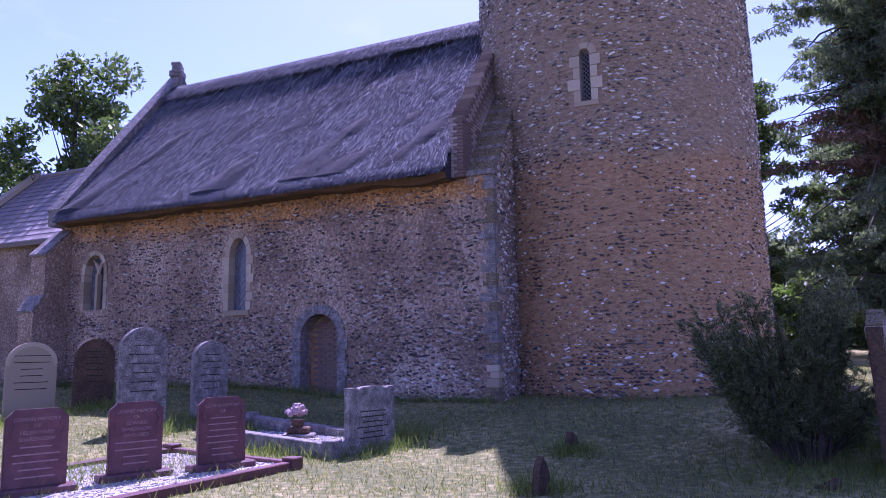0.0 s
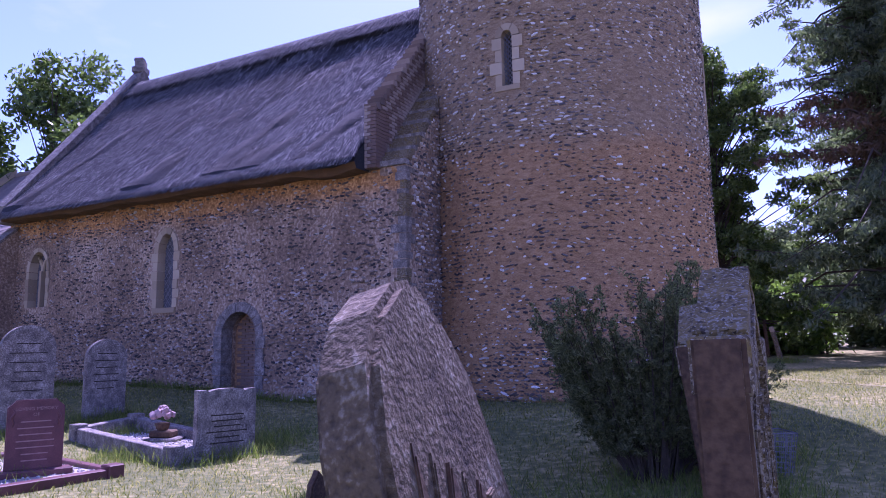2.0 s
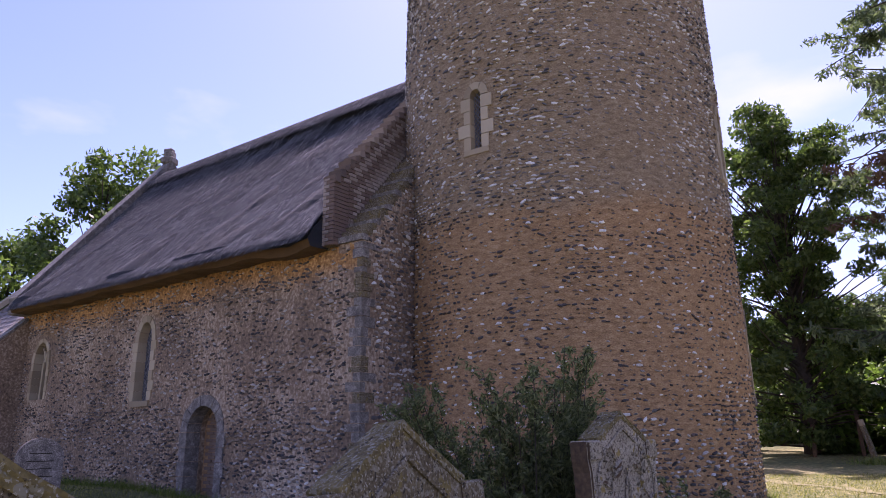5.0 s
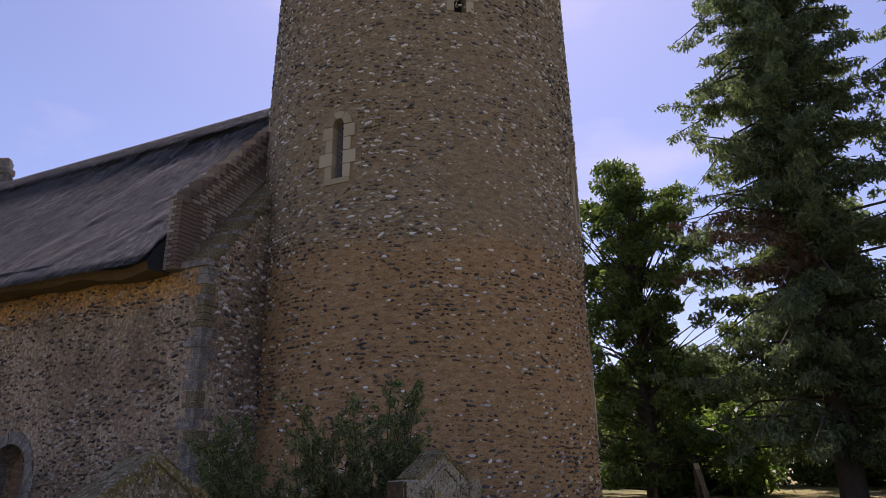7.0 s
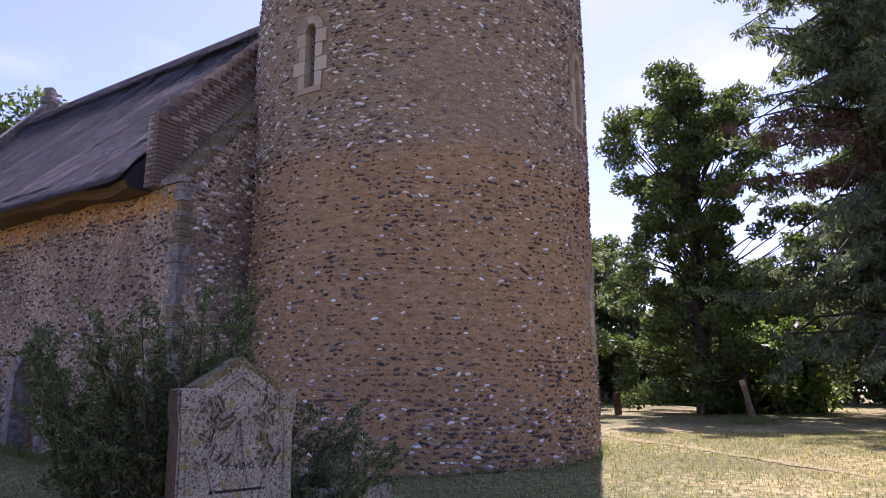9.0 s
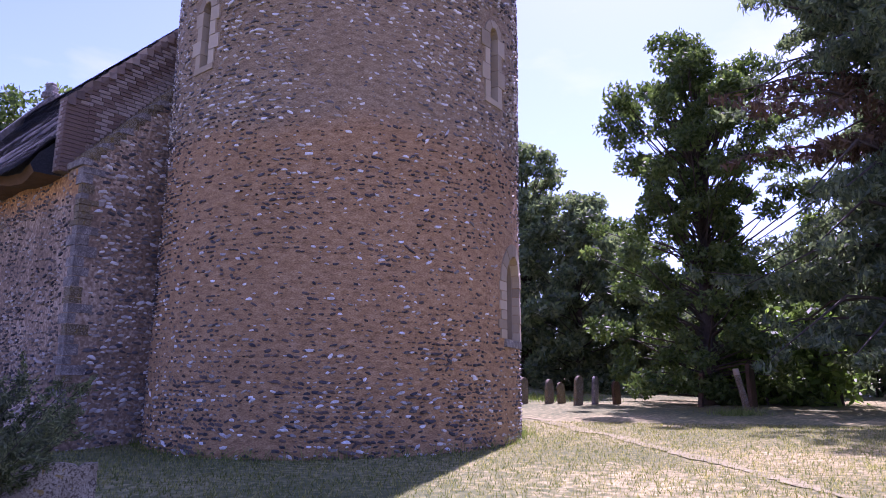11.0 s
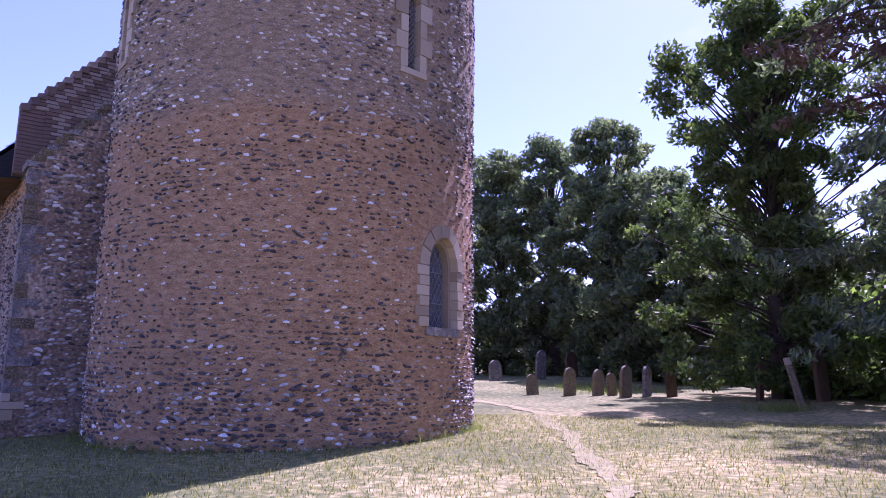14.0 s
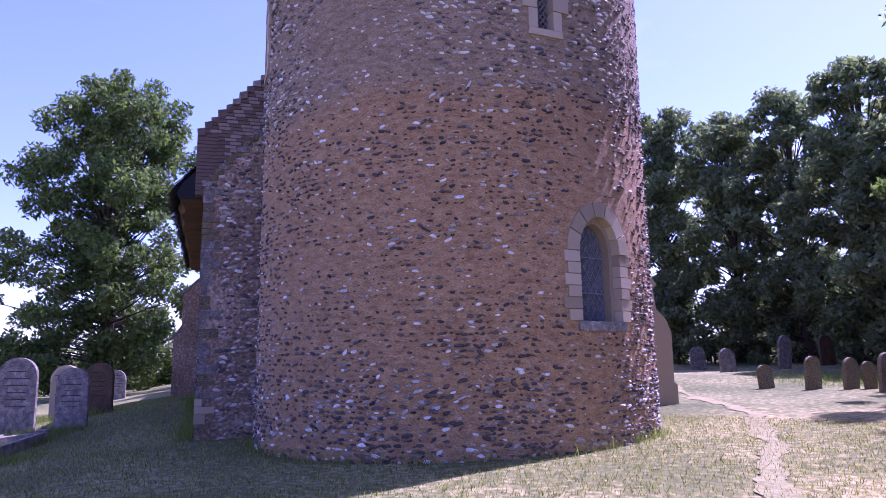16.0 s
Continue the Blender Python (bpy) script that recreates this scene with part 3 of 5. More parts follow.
def build_windows():
    # the low west window of the tower
    h = deg_hole(W_LOW)
    e = tagged(new("window_1"), "round-headed leaded window in a pale stone frame", "window", kind="structure")
    surround(e, h, tower_f, 0.2, 0.03, 0.3, 6, 7, M_STONE, R1)
    inner = (h[0] + 0.09, h[1] - 0.09, h[2], h[3], h[4] - 0.09)
    bm = bmesh.new()
    ring = [[(h[0], h[2])] + arch_pts(*h) + [(h[1], h[2])], [(inner[0], h[2])] + arch_pts(*inner) + [(inner[1], h[2])]]
    for k in range(len(ring[0]) - 1):
        q = [ring[0][k], ring[0][k + 1], ring[1][k + 1], ring[1][k]]
        hexa(bm, [tower_f(a, z, 0.1) for a, z in q], [tower_f(a, z, 0.3) for a, z in q])
    part("inner_frame", bm, M_STONE, e)
    lattice(pane(e, inner, tower_f, 0.22, M_GLASS), inner, tower_f, 0.208, 0.13, 0.17, 0.006, M_LEAD, "lead_cames")
    bm = bmesh.new()
    for z in (2.65, 3.15):
        tube(bm, [tower_f(inner[0], z, 0.2), tower_f((inner[0] + inner[1]) / 2, z, 0.2), tower_f(inner[1], z, 0.2)], [0.01] * 3, 6)
    part("saddle_bar", bm, M_LEAD, e)
    bm = bmesh.new()
    q = [(h[0] - 0.05, h[2] - 0.13), (h[1] + 0.05, h[2] - 0.13), (h[1] + 0.05, h[2]), (h[0] - 0.05, h[2])]
    hexa(bm, [tower_f(a, z, -0.05) for a, z in q], [tower_f(a, z, 0.3) for a, z in q])
    part("window_sill", bm, M_GREYSTONE, e)
    # the two slit windows higher up
    for k, hh in enumerate((W_UP1, W_UP2)):
        h = deg_hole(hh)
        e = tagged(new("window_%d" % (k + 2)), "narrow latticed slit window with stone jambs", "window", kind="structure")
        surround(e, h, tower_f, 0.13, 0.02, 0.25, 4, 3, M_STONE, R1, uneven=0.8)
        lattice(e, h, tower_f, 0.12, 0.085, 0.10, 0.010, M_LEAD)
        # a near-black sheet paints the unlit tower inside behind the lattice
        pane(e, h, tower_f, 0.4, M_DARK, "unlit_inside")
        bm = bmesh.new()
        q = [(h[0] - 0.14, h[2] - 0.1), (h[1] + 0.14, h[2] - 0.1), (h[1] + 0.12, h[2]), (h[0] - 0.12, h[2])]
        hexa(bm, [tower_f(a, z, -0.03) for a, z in q], [tower_f(a, z, 0.3) for a, z in q])
        part("window_sill", bm, M_STONE, e)
    h = (-77.4 * KT, -72.9 * KT, 9.75, 10.9, 11.1)
    e = tagged(new("window_4"), "high slit window with pale stone jambs", "window", kind="structure")
    surround(e, h, tower_f, 0.13, 0.02, 0.25, 4, 3, M_STONE, R1, uneven=0.8)
    # the unlit inside again, as a dark sheet
    pane(e, h, tower_f, 0.35, M_DARK, "unlit_inside")
    # nave lancet
    e = tagged(new("window_5"), "lancet nave window with leaded glass and stone surround", "window", kind="structure")
    surround(e, H_WIN1, nave_f, 0.13, 0.02, 0.25, 6, 6, M_STONE, R1, uneven=0.6)
    lattice(pane(e, H_WIN1, nave_f, 0.2, M_GLASS), H_WIN1, nave_f, 0.19, 0.13, 0.17, 0.006, M_LEAD, "lead_cames")
    bm = bmesh.new()
    q = [(H_WIN1[0] - 0.08, H_WIN1[2] - 0.12), (H_WIN1[1] + 0.08, H_WIN1[2] - 0.12), (H_WIN1[1] + 0.08, H_WIN1[2]), (H_WIN1[0] - 0.08, H_WIN1[2])]
    hexa(bm, [nave_f(a, z, -0.04) for a, z in q], [nave_f(a, z, 0.3) for a, z in q])
    part("window_sill", bm, M_STONE, e)
    # two-light window
    e = tagged(new("window_6"), "two-light pointed nave window with stone mullion", "window", kind="structure")
    surround(e, H_WIN2, nave_f, 0.1, 0.02, 0.25, 5, 6, M_STONE, R1, uneven=0.4)
    pane(e, H_WIN2, nave_f, 0.22, M_GLASS)
    c = (H_WIN2[0] + H_WIN2[1]) / 2
    bm = bmesh.new()
    hexa(bm, [nave_f(a, z, 0.06) for a, z in ((c - 0.04, 2.66), (c + 0.04, 2.66), (c + 0.04, 3.62), (c - 0.04, 3.62))], [nave_f(a, z, 0.2) for a, z in ((c - 0.04, 2.66), (c + 0.04, 2.66), (c + 0.04, 3.62), (c - 0.04, 3.62))])
    part("mullion", bm, M_STONE, e)
    for sd in (-1, 1):
        bm = bmesh.new()
        tube(bm, [nave_f(c + sd * 0.36 * (1 - math.cos(t)), 3.58 + 0.45 * math.sin(t), 0.13) for t in (0, 0.4, 0.8, 1.1)], [0.045] * 4, 6)
        part("tracery_rib", bm, M_STONE, e)


build_windows()


def build_door():
    e = tagged(new("door_1"), "round-arched blocked doorway filled with old brick", "doorway", kind="structure")
    surround(e, H_DOOR, nave_f, 0.2, 0.02, 0.3, 6, 9, M_GREYSTONE, R1, "arch_stone", uneven=0.2)
    bm = bmesh.new()
    pts = [(H_DOOR[0], H_DOOR[2])] + arch_pts(*H_DOOR) + [(H_DOOR[1], H_DOOR[2])]
    hexa(bm, [nave_f(a, z, 0.42) for a, z in pts], [nave_f(a, z, 0.6) for a, z in pts])
    part("mortar_bed", bm, M_MORTAR, e)
    me = bpy.data.meshes.new("brick")
    bm = bmesh.new()
    box(bm, (-0.105, -0.02, -0.03), (0.105, 0.03, 0.03), 0.006)
    bm.to_mesh(me)
    bm.free()
    me.materials.append(M_BRICK)
    turn = math.degrees(math.atan2(U.y, U.x))
    for row in range(32):
        z = 0.2 + row * 0.068
        for k in range(5):
            a = H_DOOR[0] + 0.02 + (row % 2) * 0.11 + k * 0.222
            if not (inside(H_DOOR, a - 0.09, z + 0.03) and inside(H_DOOR, a + 0.09, z + 0.03)):
                continue
            o = new("brick", me)
            p = nave_f(a, z, 0.415 + R1.uniform(-0.008, 0.008))
            o.matrix_basis = pose(p.x, p.y, p.z, R1.uniform(-2, 2), R1.uniform(-2, 2), turn + 180)
            o.parent = e


build_door()


# ---- west corner: lower tier, weathering, quoins, parapet courses ----
M_COPING = mat("worn_coping_brick", [(0.09, 0.065, 0.052), (0.20, 0.145, 0.115), (0.34, 0.275, 0.225)], 6, 50, 0.9, 0.5, island="object")


def build_west_corner():
    slope = 1.17
    top = 2.4
    out = [(0.0, 0.0), (0.0, 5.0), (top, 5.0 + top * slope), (WIDE - top, 5.0 + top * slope), (WIDE, 5.0), (WIDE, 0.0)]
    bm = bmesh.new()
    hexa(bm, [P(S_W - 0.004, i, z) for i, z in out], [P(0.18, i, z) for i, z in out])
    w = tagged(link("wall_west", bm, M_NAVEWALL), "west gable wall of flint rubble with a sloping weathered top", "wall", kind="structure")
    ang = math.atan(slope)
    for k in range(22):
        d = k * 0.155
        i, z = d * math.cos(ang), 5.0 + d * math.sin(ang)
        if i > top - 0.2:
            break
        bm = bmesh.new()
        q = [(i - 0.05, z - 0.02), (i + 0.12, z - 0.02), (i + 0.12, z + 0.11), (i - 0.06, z + 0.075 + R1.uniform(-0.015, 0.015))]
        hexa(bm, [P(S_W - 0.03 + R1.uniform(-0.02, 0.02), a, b) for a, b in q], [P(0.176, a, b) for a, b in q])
        part("weathering_course", bm, M_OLDSTONE if k % 3 else M_GREYSTONE, w)
    z = 0.55
    k = 0
    while z < 4.95:
        hgt = R1.uniform(0.09, 0.2)
        l1, l2 = (0.27, 0.15) if k % 2 else (0.15, 0.28)
        l1, l2 = l1 * R1.uniform(0.55, 1.3), l2 * R1.uniform(0.55, 1.3)
        bm = bmesh.new()
        p = R1.uniform(0.012, 0.03)
        q = [(S_W - p, -p), (S_W + l1, -p), (S_W + l1, 0.05), (S_W + 0.05, 0.05), (S_W + 0.05, l2), (S_W - p, l2)]
        hexa(bm, [P(s, i, z) for s, i in q], [P(s, i, min(z + hgt - 0.012, 4.98)) for s, i in q])
        part("quoin", bm, M_STONE if k in (1, 2, 3) else (M_OLDSTONE if R1.random() < 0.3 else M_GREYSTONE), w)
        z += hgt
        k += 1
    par = bpy.data.objects["gable_parapet"]
    rake = (RIDGE_Z + 0.15 - 6.16) / (WIDE / 2 + 0.16)
    for k in range(32):
        i = -0.16 + k * 0.128
        z = 6.16 + (i + 0.16) * rake
        if i > WIDE / 2:
            break
        bm = bmesh.new()
        top_z = z + 0.12 + R1.uniform(-0.02, 0.02)
        q = [(i, z - 0.03), (i + 0.115, z - 0.03), (i + 0.115, top_z), (i - 0.035 + R1.uniform(-0.015, 0.015), top_z - 0.04)]
        hexa(bm, [P(0.13 + R1.uniform(-0.02, 0.02), a, b) for a, b in q], [P(0.44 + R1.uniform(-0.015, 0.015), a, b) for a, b in q])
        part("coping_brick", bm, M_COPING, par)
    for k in range(56):
        z = 5.25 + k * 0.074
        i0 = max(0.205 if z < 6.19 else -0.15, (z - 6.16) / rake - 0.12)
        i1 = min((z - 5.0 - 0.12) / 1.17, 2.6)
        if i1 - i0 < 0.1:
            continue
        bm = bmesh.new()
        a = i0 - (k % 2) * 0.1
        while a < i1:
            b0, b1 = max(a, i0), min(a + 0.205, i1)
            if b1 - b0 > 0.04:
                hexa(bm, [P(0.15 + R1.uniform(-0.006, 0.006), i, zz) for i, zz in ((b0, z), (b1, z), (b1, z + 0.06), (b0, z + 0.06))], [P(0.2, i, zz) for i, zz in ((b0, z), (b1, z), (b1, z + 0.06), (b0, z + 0.06))])
            a += 0.22
        part("brick_course", bm, M_BRICK, par)
    for k in range(18):
        z = 4.96 + k * 0.072
        bm = bmesh.new()
        for s0, s1 in (((0.15, 0.27), (0.28, 0.43)) if k % 2 else ((0.15, 0.35), (0.36, 0.43))):
            hexa(bm, [P(s, i, z) for s, i in ((s0, -0.185), (s1, -0.185), (s1, 0.2), (s0, 0.2))], [P(s, i, z + 0.062) for s, i in ((s0, -0.185), (s1, -0.185), (s1, 0.2), (s0, 0.2))])
        part("kneeler_course", bm, M_BRICK, par)
    # east gable: parapet, finial and buttress
    east = gable("gable_parapet_east", 11.78, 12.2, -0.42, 5.35, -0.1, M_GREYSTONE, "weathered stone parapet at the east gable")
    rake = (RIDGE_Z + 0.40 - 5.35) / (WIDE / 2 + 0.42)
    for k in range(34):
        i = -0.42 + k * 0.125
        z = 5.35 + (i + 0.42) * rake
        if i > WIDE / 2 - 0.05:
            break
        bm = bmesh.new()
        q = [(i, z - 0.03), (i + 0.115, z - 0.03 + 0.115 * rake), (i + 0.1, z + 0.115 * rake + 0.05), (i - 0.015, z + 0.05)]
        hexa(bm, [P(11.76, a, b) for a, b in q], [P(12.24, a, b) for a, b in q])
        part("coping_stone", bm, M_GREYSTONE, east)
    f = thing("gable_finial", P(12.0, WIDE / 2, RIDGE_Z + 0.42), "stumpy stone finial on the east gable", "finial")
    bm = bmesh.new()
    box(bm, (-0.22, -0.2, -0.1), (0.22, 0.2, 0.12), 0.03)
    box(bm, (-0.16, -0.14, 0.1), (0.16, 0.14, 0.34), 0.03)
    box(bm, (-0.2, -0.12, 0.3), (0.12, 0.12, 0.46), 0.04)
    part("stump", bm, M_GREYSTONE, f)
    b = tagged(new("buttress"), "stepped flint buttress with stone weathering at the nave corner", "buttress", kind="structure")
    bm = bmesh.new()
    out = [(0.02, 0.0), (-1.0, 0.0), (-1.0, 2.6), (-0.75, 3.0), (-0.75, 4.1), (-0.1, 4.75), (0.02, 4.75)]
    hexa(bm, [P(11.75, i, z) for i, z in out], [P(12.3, i, z) for i, z in out])
    part("shaft", bm, M_NAVEWALL, b)
    for q in ([(-1.04, 2.58), (-0.72, 3.02), (-0.72, 3.1), (-1.06, 2.64)], [(-0.8, 4.07), (-0.06, 4.78), (-0.06, 4.87), (-0.82, 4.14)]):
        bm = bmesh.new()
        hexa(bm, [P(11.72, i, z) for i, z in q], [P(12.33, i, z) for i, z in q])
        part("weathering", bm, M_GREYSTONE, b)
    nb = tagged(new("buttress"), "pale stone buttress with moulded offsets behind the tower", "buttress", kind="structure")
    bm = bmesh.new()
    out = [(WIDE, 0.4), (WIDE + 0.75 + 1.9, 0.4), (WIDE + 0.75 + 1.9, 1.15), (WIDE + 0.75 + 1.82, 1.2), (WIDE + 0.75 + 1.82, 2.3), (WIDE + 0.75 + 1.7, 2.6), (WIDE + 0.75 + 1.45, 2.85), (WIDE + 0.75 + 1.4, 3.3), (WIDE + 0.75 + 1.5, 3.4), (WIDE + 0.75 + 1.2, 3.75), (WIDE, 4.3)]
    hexa(bm, [P(-0.2, i, z) for i, z in out], [P(0.5, i, z) for i, z in out])
    part("shaft", bm, M_STONE, nb)


build_west_corner()


# ---- chancel roof tiles ----
def build_tiles():
    roof = bpy.data.objects["chancel_roof"]
    me = bpy.data.meshes.new("tile_row")
    rows = 15
    i0, z0, i1, z1 = 0.62, 4.86, WIDE / 2, 7.94
    for k in range(rows):
        u0, u1 = k / rows, (k + 1.25) / rows
        bm = bmesh.new()
        s = S_E + 0.05
        while s < 18.5:
            w = 0.3
            p = [(s, u0), (s + w - 0.012, u0), (s + w - 0.012, min(u1, 1)), (s, min(u1, 1))]
            lift = [0.045, 0.045, 0.008, 0.008]
            a = [P(q[0], i0 + (i1 - i0) * q[1], z0 + (z1 - z0) * q[1] + d) for q, d in zip(p, lift)]
            hexa(bm, a, [v - Vector((0, 0, 0.015)) for v in a])
            s += w
        part("tile_row", bm, M_TILE, roof)
    e = tagged(new("chancel_verge"), "pale coping along the chancel gable", "coping", kind="structure")
    bm = bmesh.new()
    q = [(0.55, 4.9), (WIDE / 2, 8.02), (WIDE / 2, 8.22), (0.5, 5.1)]
    hexa(bm, [P(18.45, i, z) for i, z in q], [P(18.85, i, z) for i, z in q])
    part("coping", bm, M_STONE, e)
    bm = bmesh.new()
    tube(bm, [P(s, WIDE / 2, 7.98) for s in (12.2, 15, 18.6)], [0.1] * 3, 8)
    part("ridge_tile", bm, M_TILE, roof)


build_tiles()


# ---- flints ----
def flint_shapes(n, rnd):
    out = []
    for k in range(n):
        bm = bmesh.new()
        bmesh.ops.create_icosphere(bm, subdivisions=1, radius=1.0)
        for v in bm.verts:
            v.co *= rnd.uniform(0.72, 1.18)
            v.co.z = max(min(v.co.z, 0.75), -0.75)
        vs = np.array([v.co[:] for v in bm.verts])
        fs = [[v.index for v in f.verts] for f in bm.faces]
        bm.free()
        out.append((vs, fs))
    return out


RF = random.Random(5)
SHAPES = flint_shapes(8, RF)


def scatter(spots, name, parent, label, pick, material=M_FLINT, limit=290):
    """spots: place, right, up, out, size. Those that pick chooses become stones of their own, the rest one mesh."""
    meshes = []
    for vs, fs in SHAPES:
        me = bpy.data.meshes.new("flint")
        me.from_pydata((vs * 0.06).tolist(), [], fs)
        me.materials.append(M_FLINT_ONE)
        meshes.append(me)
    V, F, off, single = [], [], 0, 0
    for p, r, u, o, (sa, sb, sc), tilt in spots:
        k = RF.randrange(len(SHAPES))
        c, s = math.cos(tilt), math.sin(tilt)
        r2, u2 = r * c + u * s, u * c - r * s
        if single < limit and pick(p):
            m = Matrix(((r2.x * sa / 0.06, o.x * sc / 0.06, u2.x * sb / 0.06, p.x), (r2.y * sa / 0.06, o.y * sc / 0.06, u2.y * sb / 0.06, p.y), (r2.z * sa / 0.06, o.z * sc / 0.06, u2.z * sb / 0.06, p.z), (0, 0, 0, 1)))
            ob = new("flint", meshes[k])
            ob.matrix_basis = m
            ob.parent = parent
            single += 1
            continue
        vs, fs = SHAPES[k]
        B = np.array([r2[:], o[:], u2[:]])
        V.append((vs * np.array([sa, sc, sb])) @ B + np.array(p[:]))
        F += [[q + off for q in f] for f in fs]
        off += len(vs)
    me = bpy.data.meshes.new(name)
    me.from_pydata(np.concatenate(V).tolist(), [], F)
    me.materials.append(material)
    ob = new(name, me)
    ob.parent = parent
    ob["kind"] = "stuff"
    ob["label"] = label


M_FLINT_ONE = mat("flint_single", [(0.018, 0.018, 0.022), (0.055, 0.05, 0.05), (0.15, 0.10, 0.07), (0.30, 0.25, 0.19), (0.72, 0.70, 0.66)], 20, 60, 0.6, 0.3, island="object")


M_PALEFLINT = mat("pale_flint", [(0.02, 0.02, 0.026), (0.09, 0.085, 0.085), (0.25, 0.2, 0.16), (0.45, 0.42, 0.38), (0.78, 0.77, 0.75)], 26, 70, 0.6, 0.3, island=True)


def tower_flints():
    low, high = [], []
    holes = [deg_hole(h) for h in (W_LOW, W_UP1, W_UP2)]
    z, up = 0.25, Vector((0, 0, 1))
    while z < 12.5:
        if z < 1.55:
            big, dense, gap = 0.92, 0.95, 1.0
        elif z < 5.4:
            big, dense, gap = 0.74, 0.62, 1.1
        else:
            big, dense, gap = 0.84, 0.8, 1.05
        a = -205 + RF.uniform(0, 2)
        drift = RF.uniform(0, 50)
        while a < 40:
            loc = dense
            if 1.5 <= z < 2.7 and a > -50:
                loc = 0.85
            wob = noise.noise(Vector((a * 0.05, z * 0.8, 3))) + 0.5 * noise.noise(Vector((a * 0.2, z * 2.5, 8)))
            if RF.random() < loc * (0.85 + 0.7 * wob):
                zz = z + 0.02 * noise.noise(Vector((a * 0.15, drift, 1))) + RF.uniform(-0.012, 0.012)
                aa = a * KT
                if not any(h[0] - 0.26 < aa < h[1] + 0.26 and h[2] - 0.16 < zz < h[4] + 0.24 for h in holes):
                    t = radians(a)
                    o = Vector((math.cos(t), math.sin(t), 0))
                    right = Vector((-math.sin(t), math.cos(t), 0))
                    sa = (0.024 + 0.046 * RF.random() ** 1.7) * big
                    spot = (T(a, zz, -0.004), right, up, o, (sa * RF.uniform(0.95, 1.5), min(sa * RF.uniform(0.5, 0.9), 0.036), 0.02 + 0.024 * RF.random()), RF.gauss(0, 0.28))
                    (low if zz < 5.45 + 0.3 * wob else high).append(spot)
            a += RF.uniform(0.8, 2.1) * gap
        z += 0.066 if z < 1.55 else 0.074
    scatter(low, "flint_facing", TOWER, "dark and white knapped flints set in the tower mortar", lambda p: 0.6 < p.z < 2.0 and p.x > 5.8)
    scatter(high, "flint_facing", TOWER, "pale grey flints of the upper tower", lambda p: False, M_PALEFLINT)


def nave_flints():
    spots = []
    south = bpy.data.objects["wall_south"]
    holes = [H_DOOR, H_WIN1, H_WIN2]
    up = Vector((0, 0, 1))
    z = 0.3
    while z < 4.95:
        a = S_W + 0.05 + RF.uniform(0, 0.1)
        while a < 12.2:
            bare = noise.noise(Vector((a * 0.55, z * 0.9, 12))) + 0.55 * noise.noise(Vector((a * 1.9, z * 2.3, 4))) + (0.25 if 2.3 < z < 4.3 else -0.25)
            keep = (0.95 if bare < 0.12 else 0.42) * (0.5 if z > 4.5 else 1.0)
            if RF.random() < keep:
                zz = z + RF.uniform(-0.025, 0.025)
                if not any(h[0] - 0.22 < a < h[1] + 0.22 and h[2] - 0.14 < zz < h[4] + 0.22 for h in holes) and a > S_W + 0.3:
                    sa = 0.025 + 0.045 * RF.random() ** 1.6
                    spots.append((P(a, 0.0, zz), U, up, -N, (sa * RF.uniform(0.9, 1.4), min(sa * RF.uniform(0.5, 0.8), 0.034), 0.02 + 0.02 * RF.random()), RF.uniform(-0.4, 0.4)))
            a += RF.uniform(0.06, 0.135)
        z += 0.07
    scatter(spots, "flint_facing", south, "flint rubble facing of the nave wall", lambda p: p.z < 2.2 and (p - O).dot(U) < 2.4, M_RUBBLE)
    west = bpy.data.objects["wall_west"]
    spots = []
    z = 0.35
    while z < 6.8:
        i = 0.06
        while i < 1.6:
            if z < 5.0 + i * 1.17 - 0.1 and (i > 0.3 or z > 4.95 or z < 0.5) and RF.random() < 0.9:
                sa = 0.025 + 0.045 * RF.random() ** 1.6
                spots.append((P(S_W - 0.004, i, z + RF.uniform(-0.02, 0.02)), N, up, -U, (sa * 1.2, sa * 0.7, 0.02 + 0.02 * RF.random()), RF.uniform(-0.4, 0.4)))
            i += RF.uniform(0.07, 0.16)
        z += 0.085
    scatter(spots, "flint_facing", west, "flint rubble facing of the gable wall", lambda p: False, M_PALEFLINT)


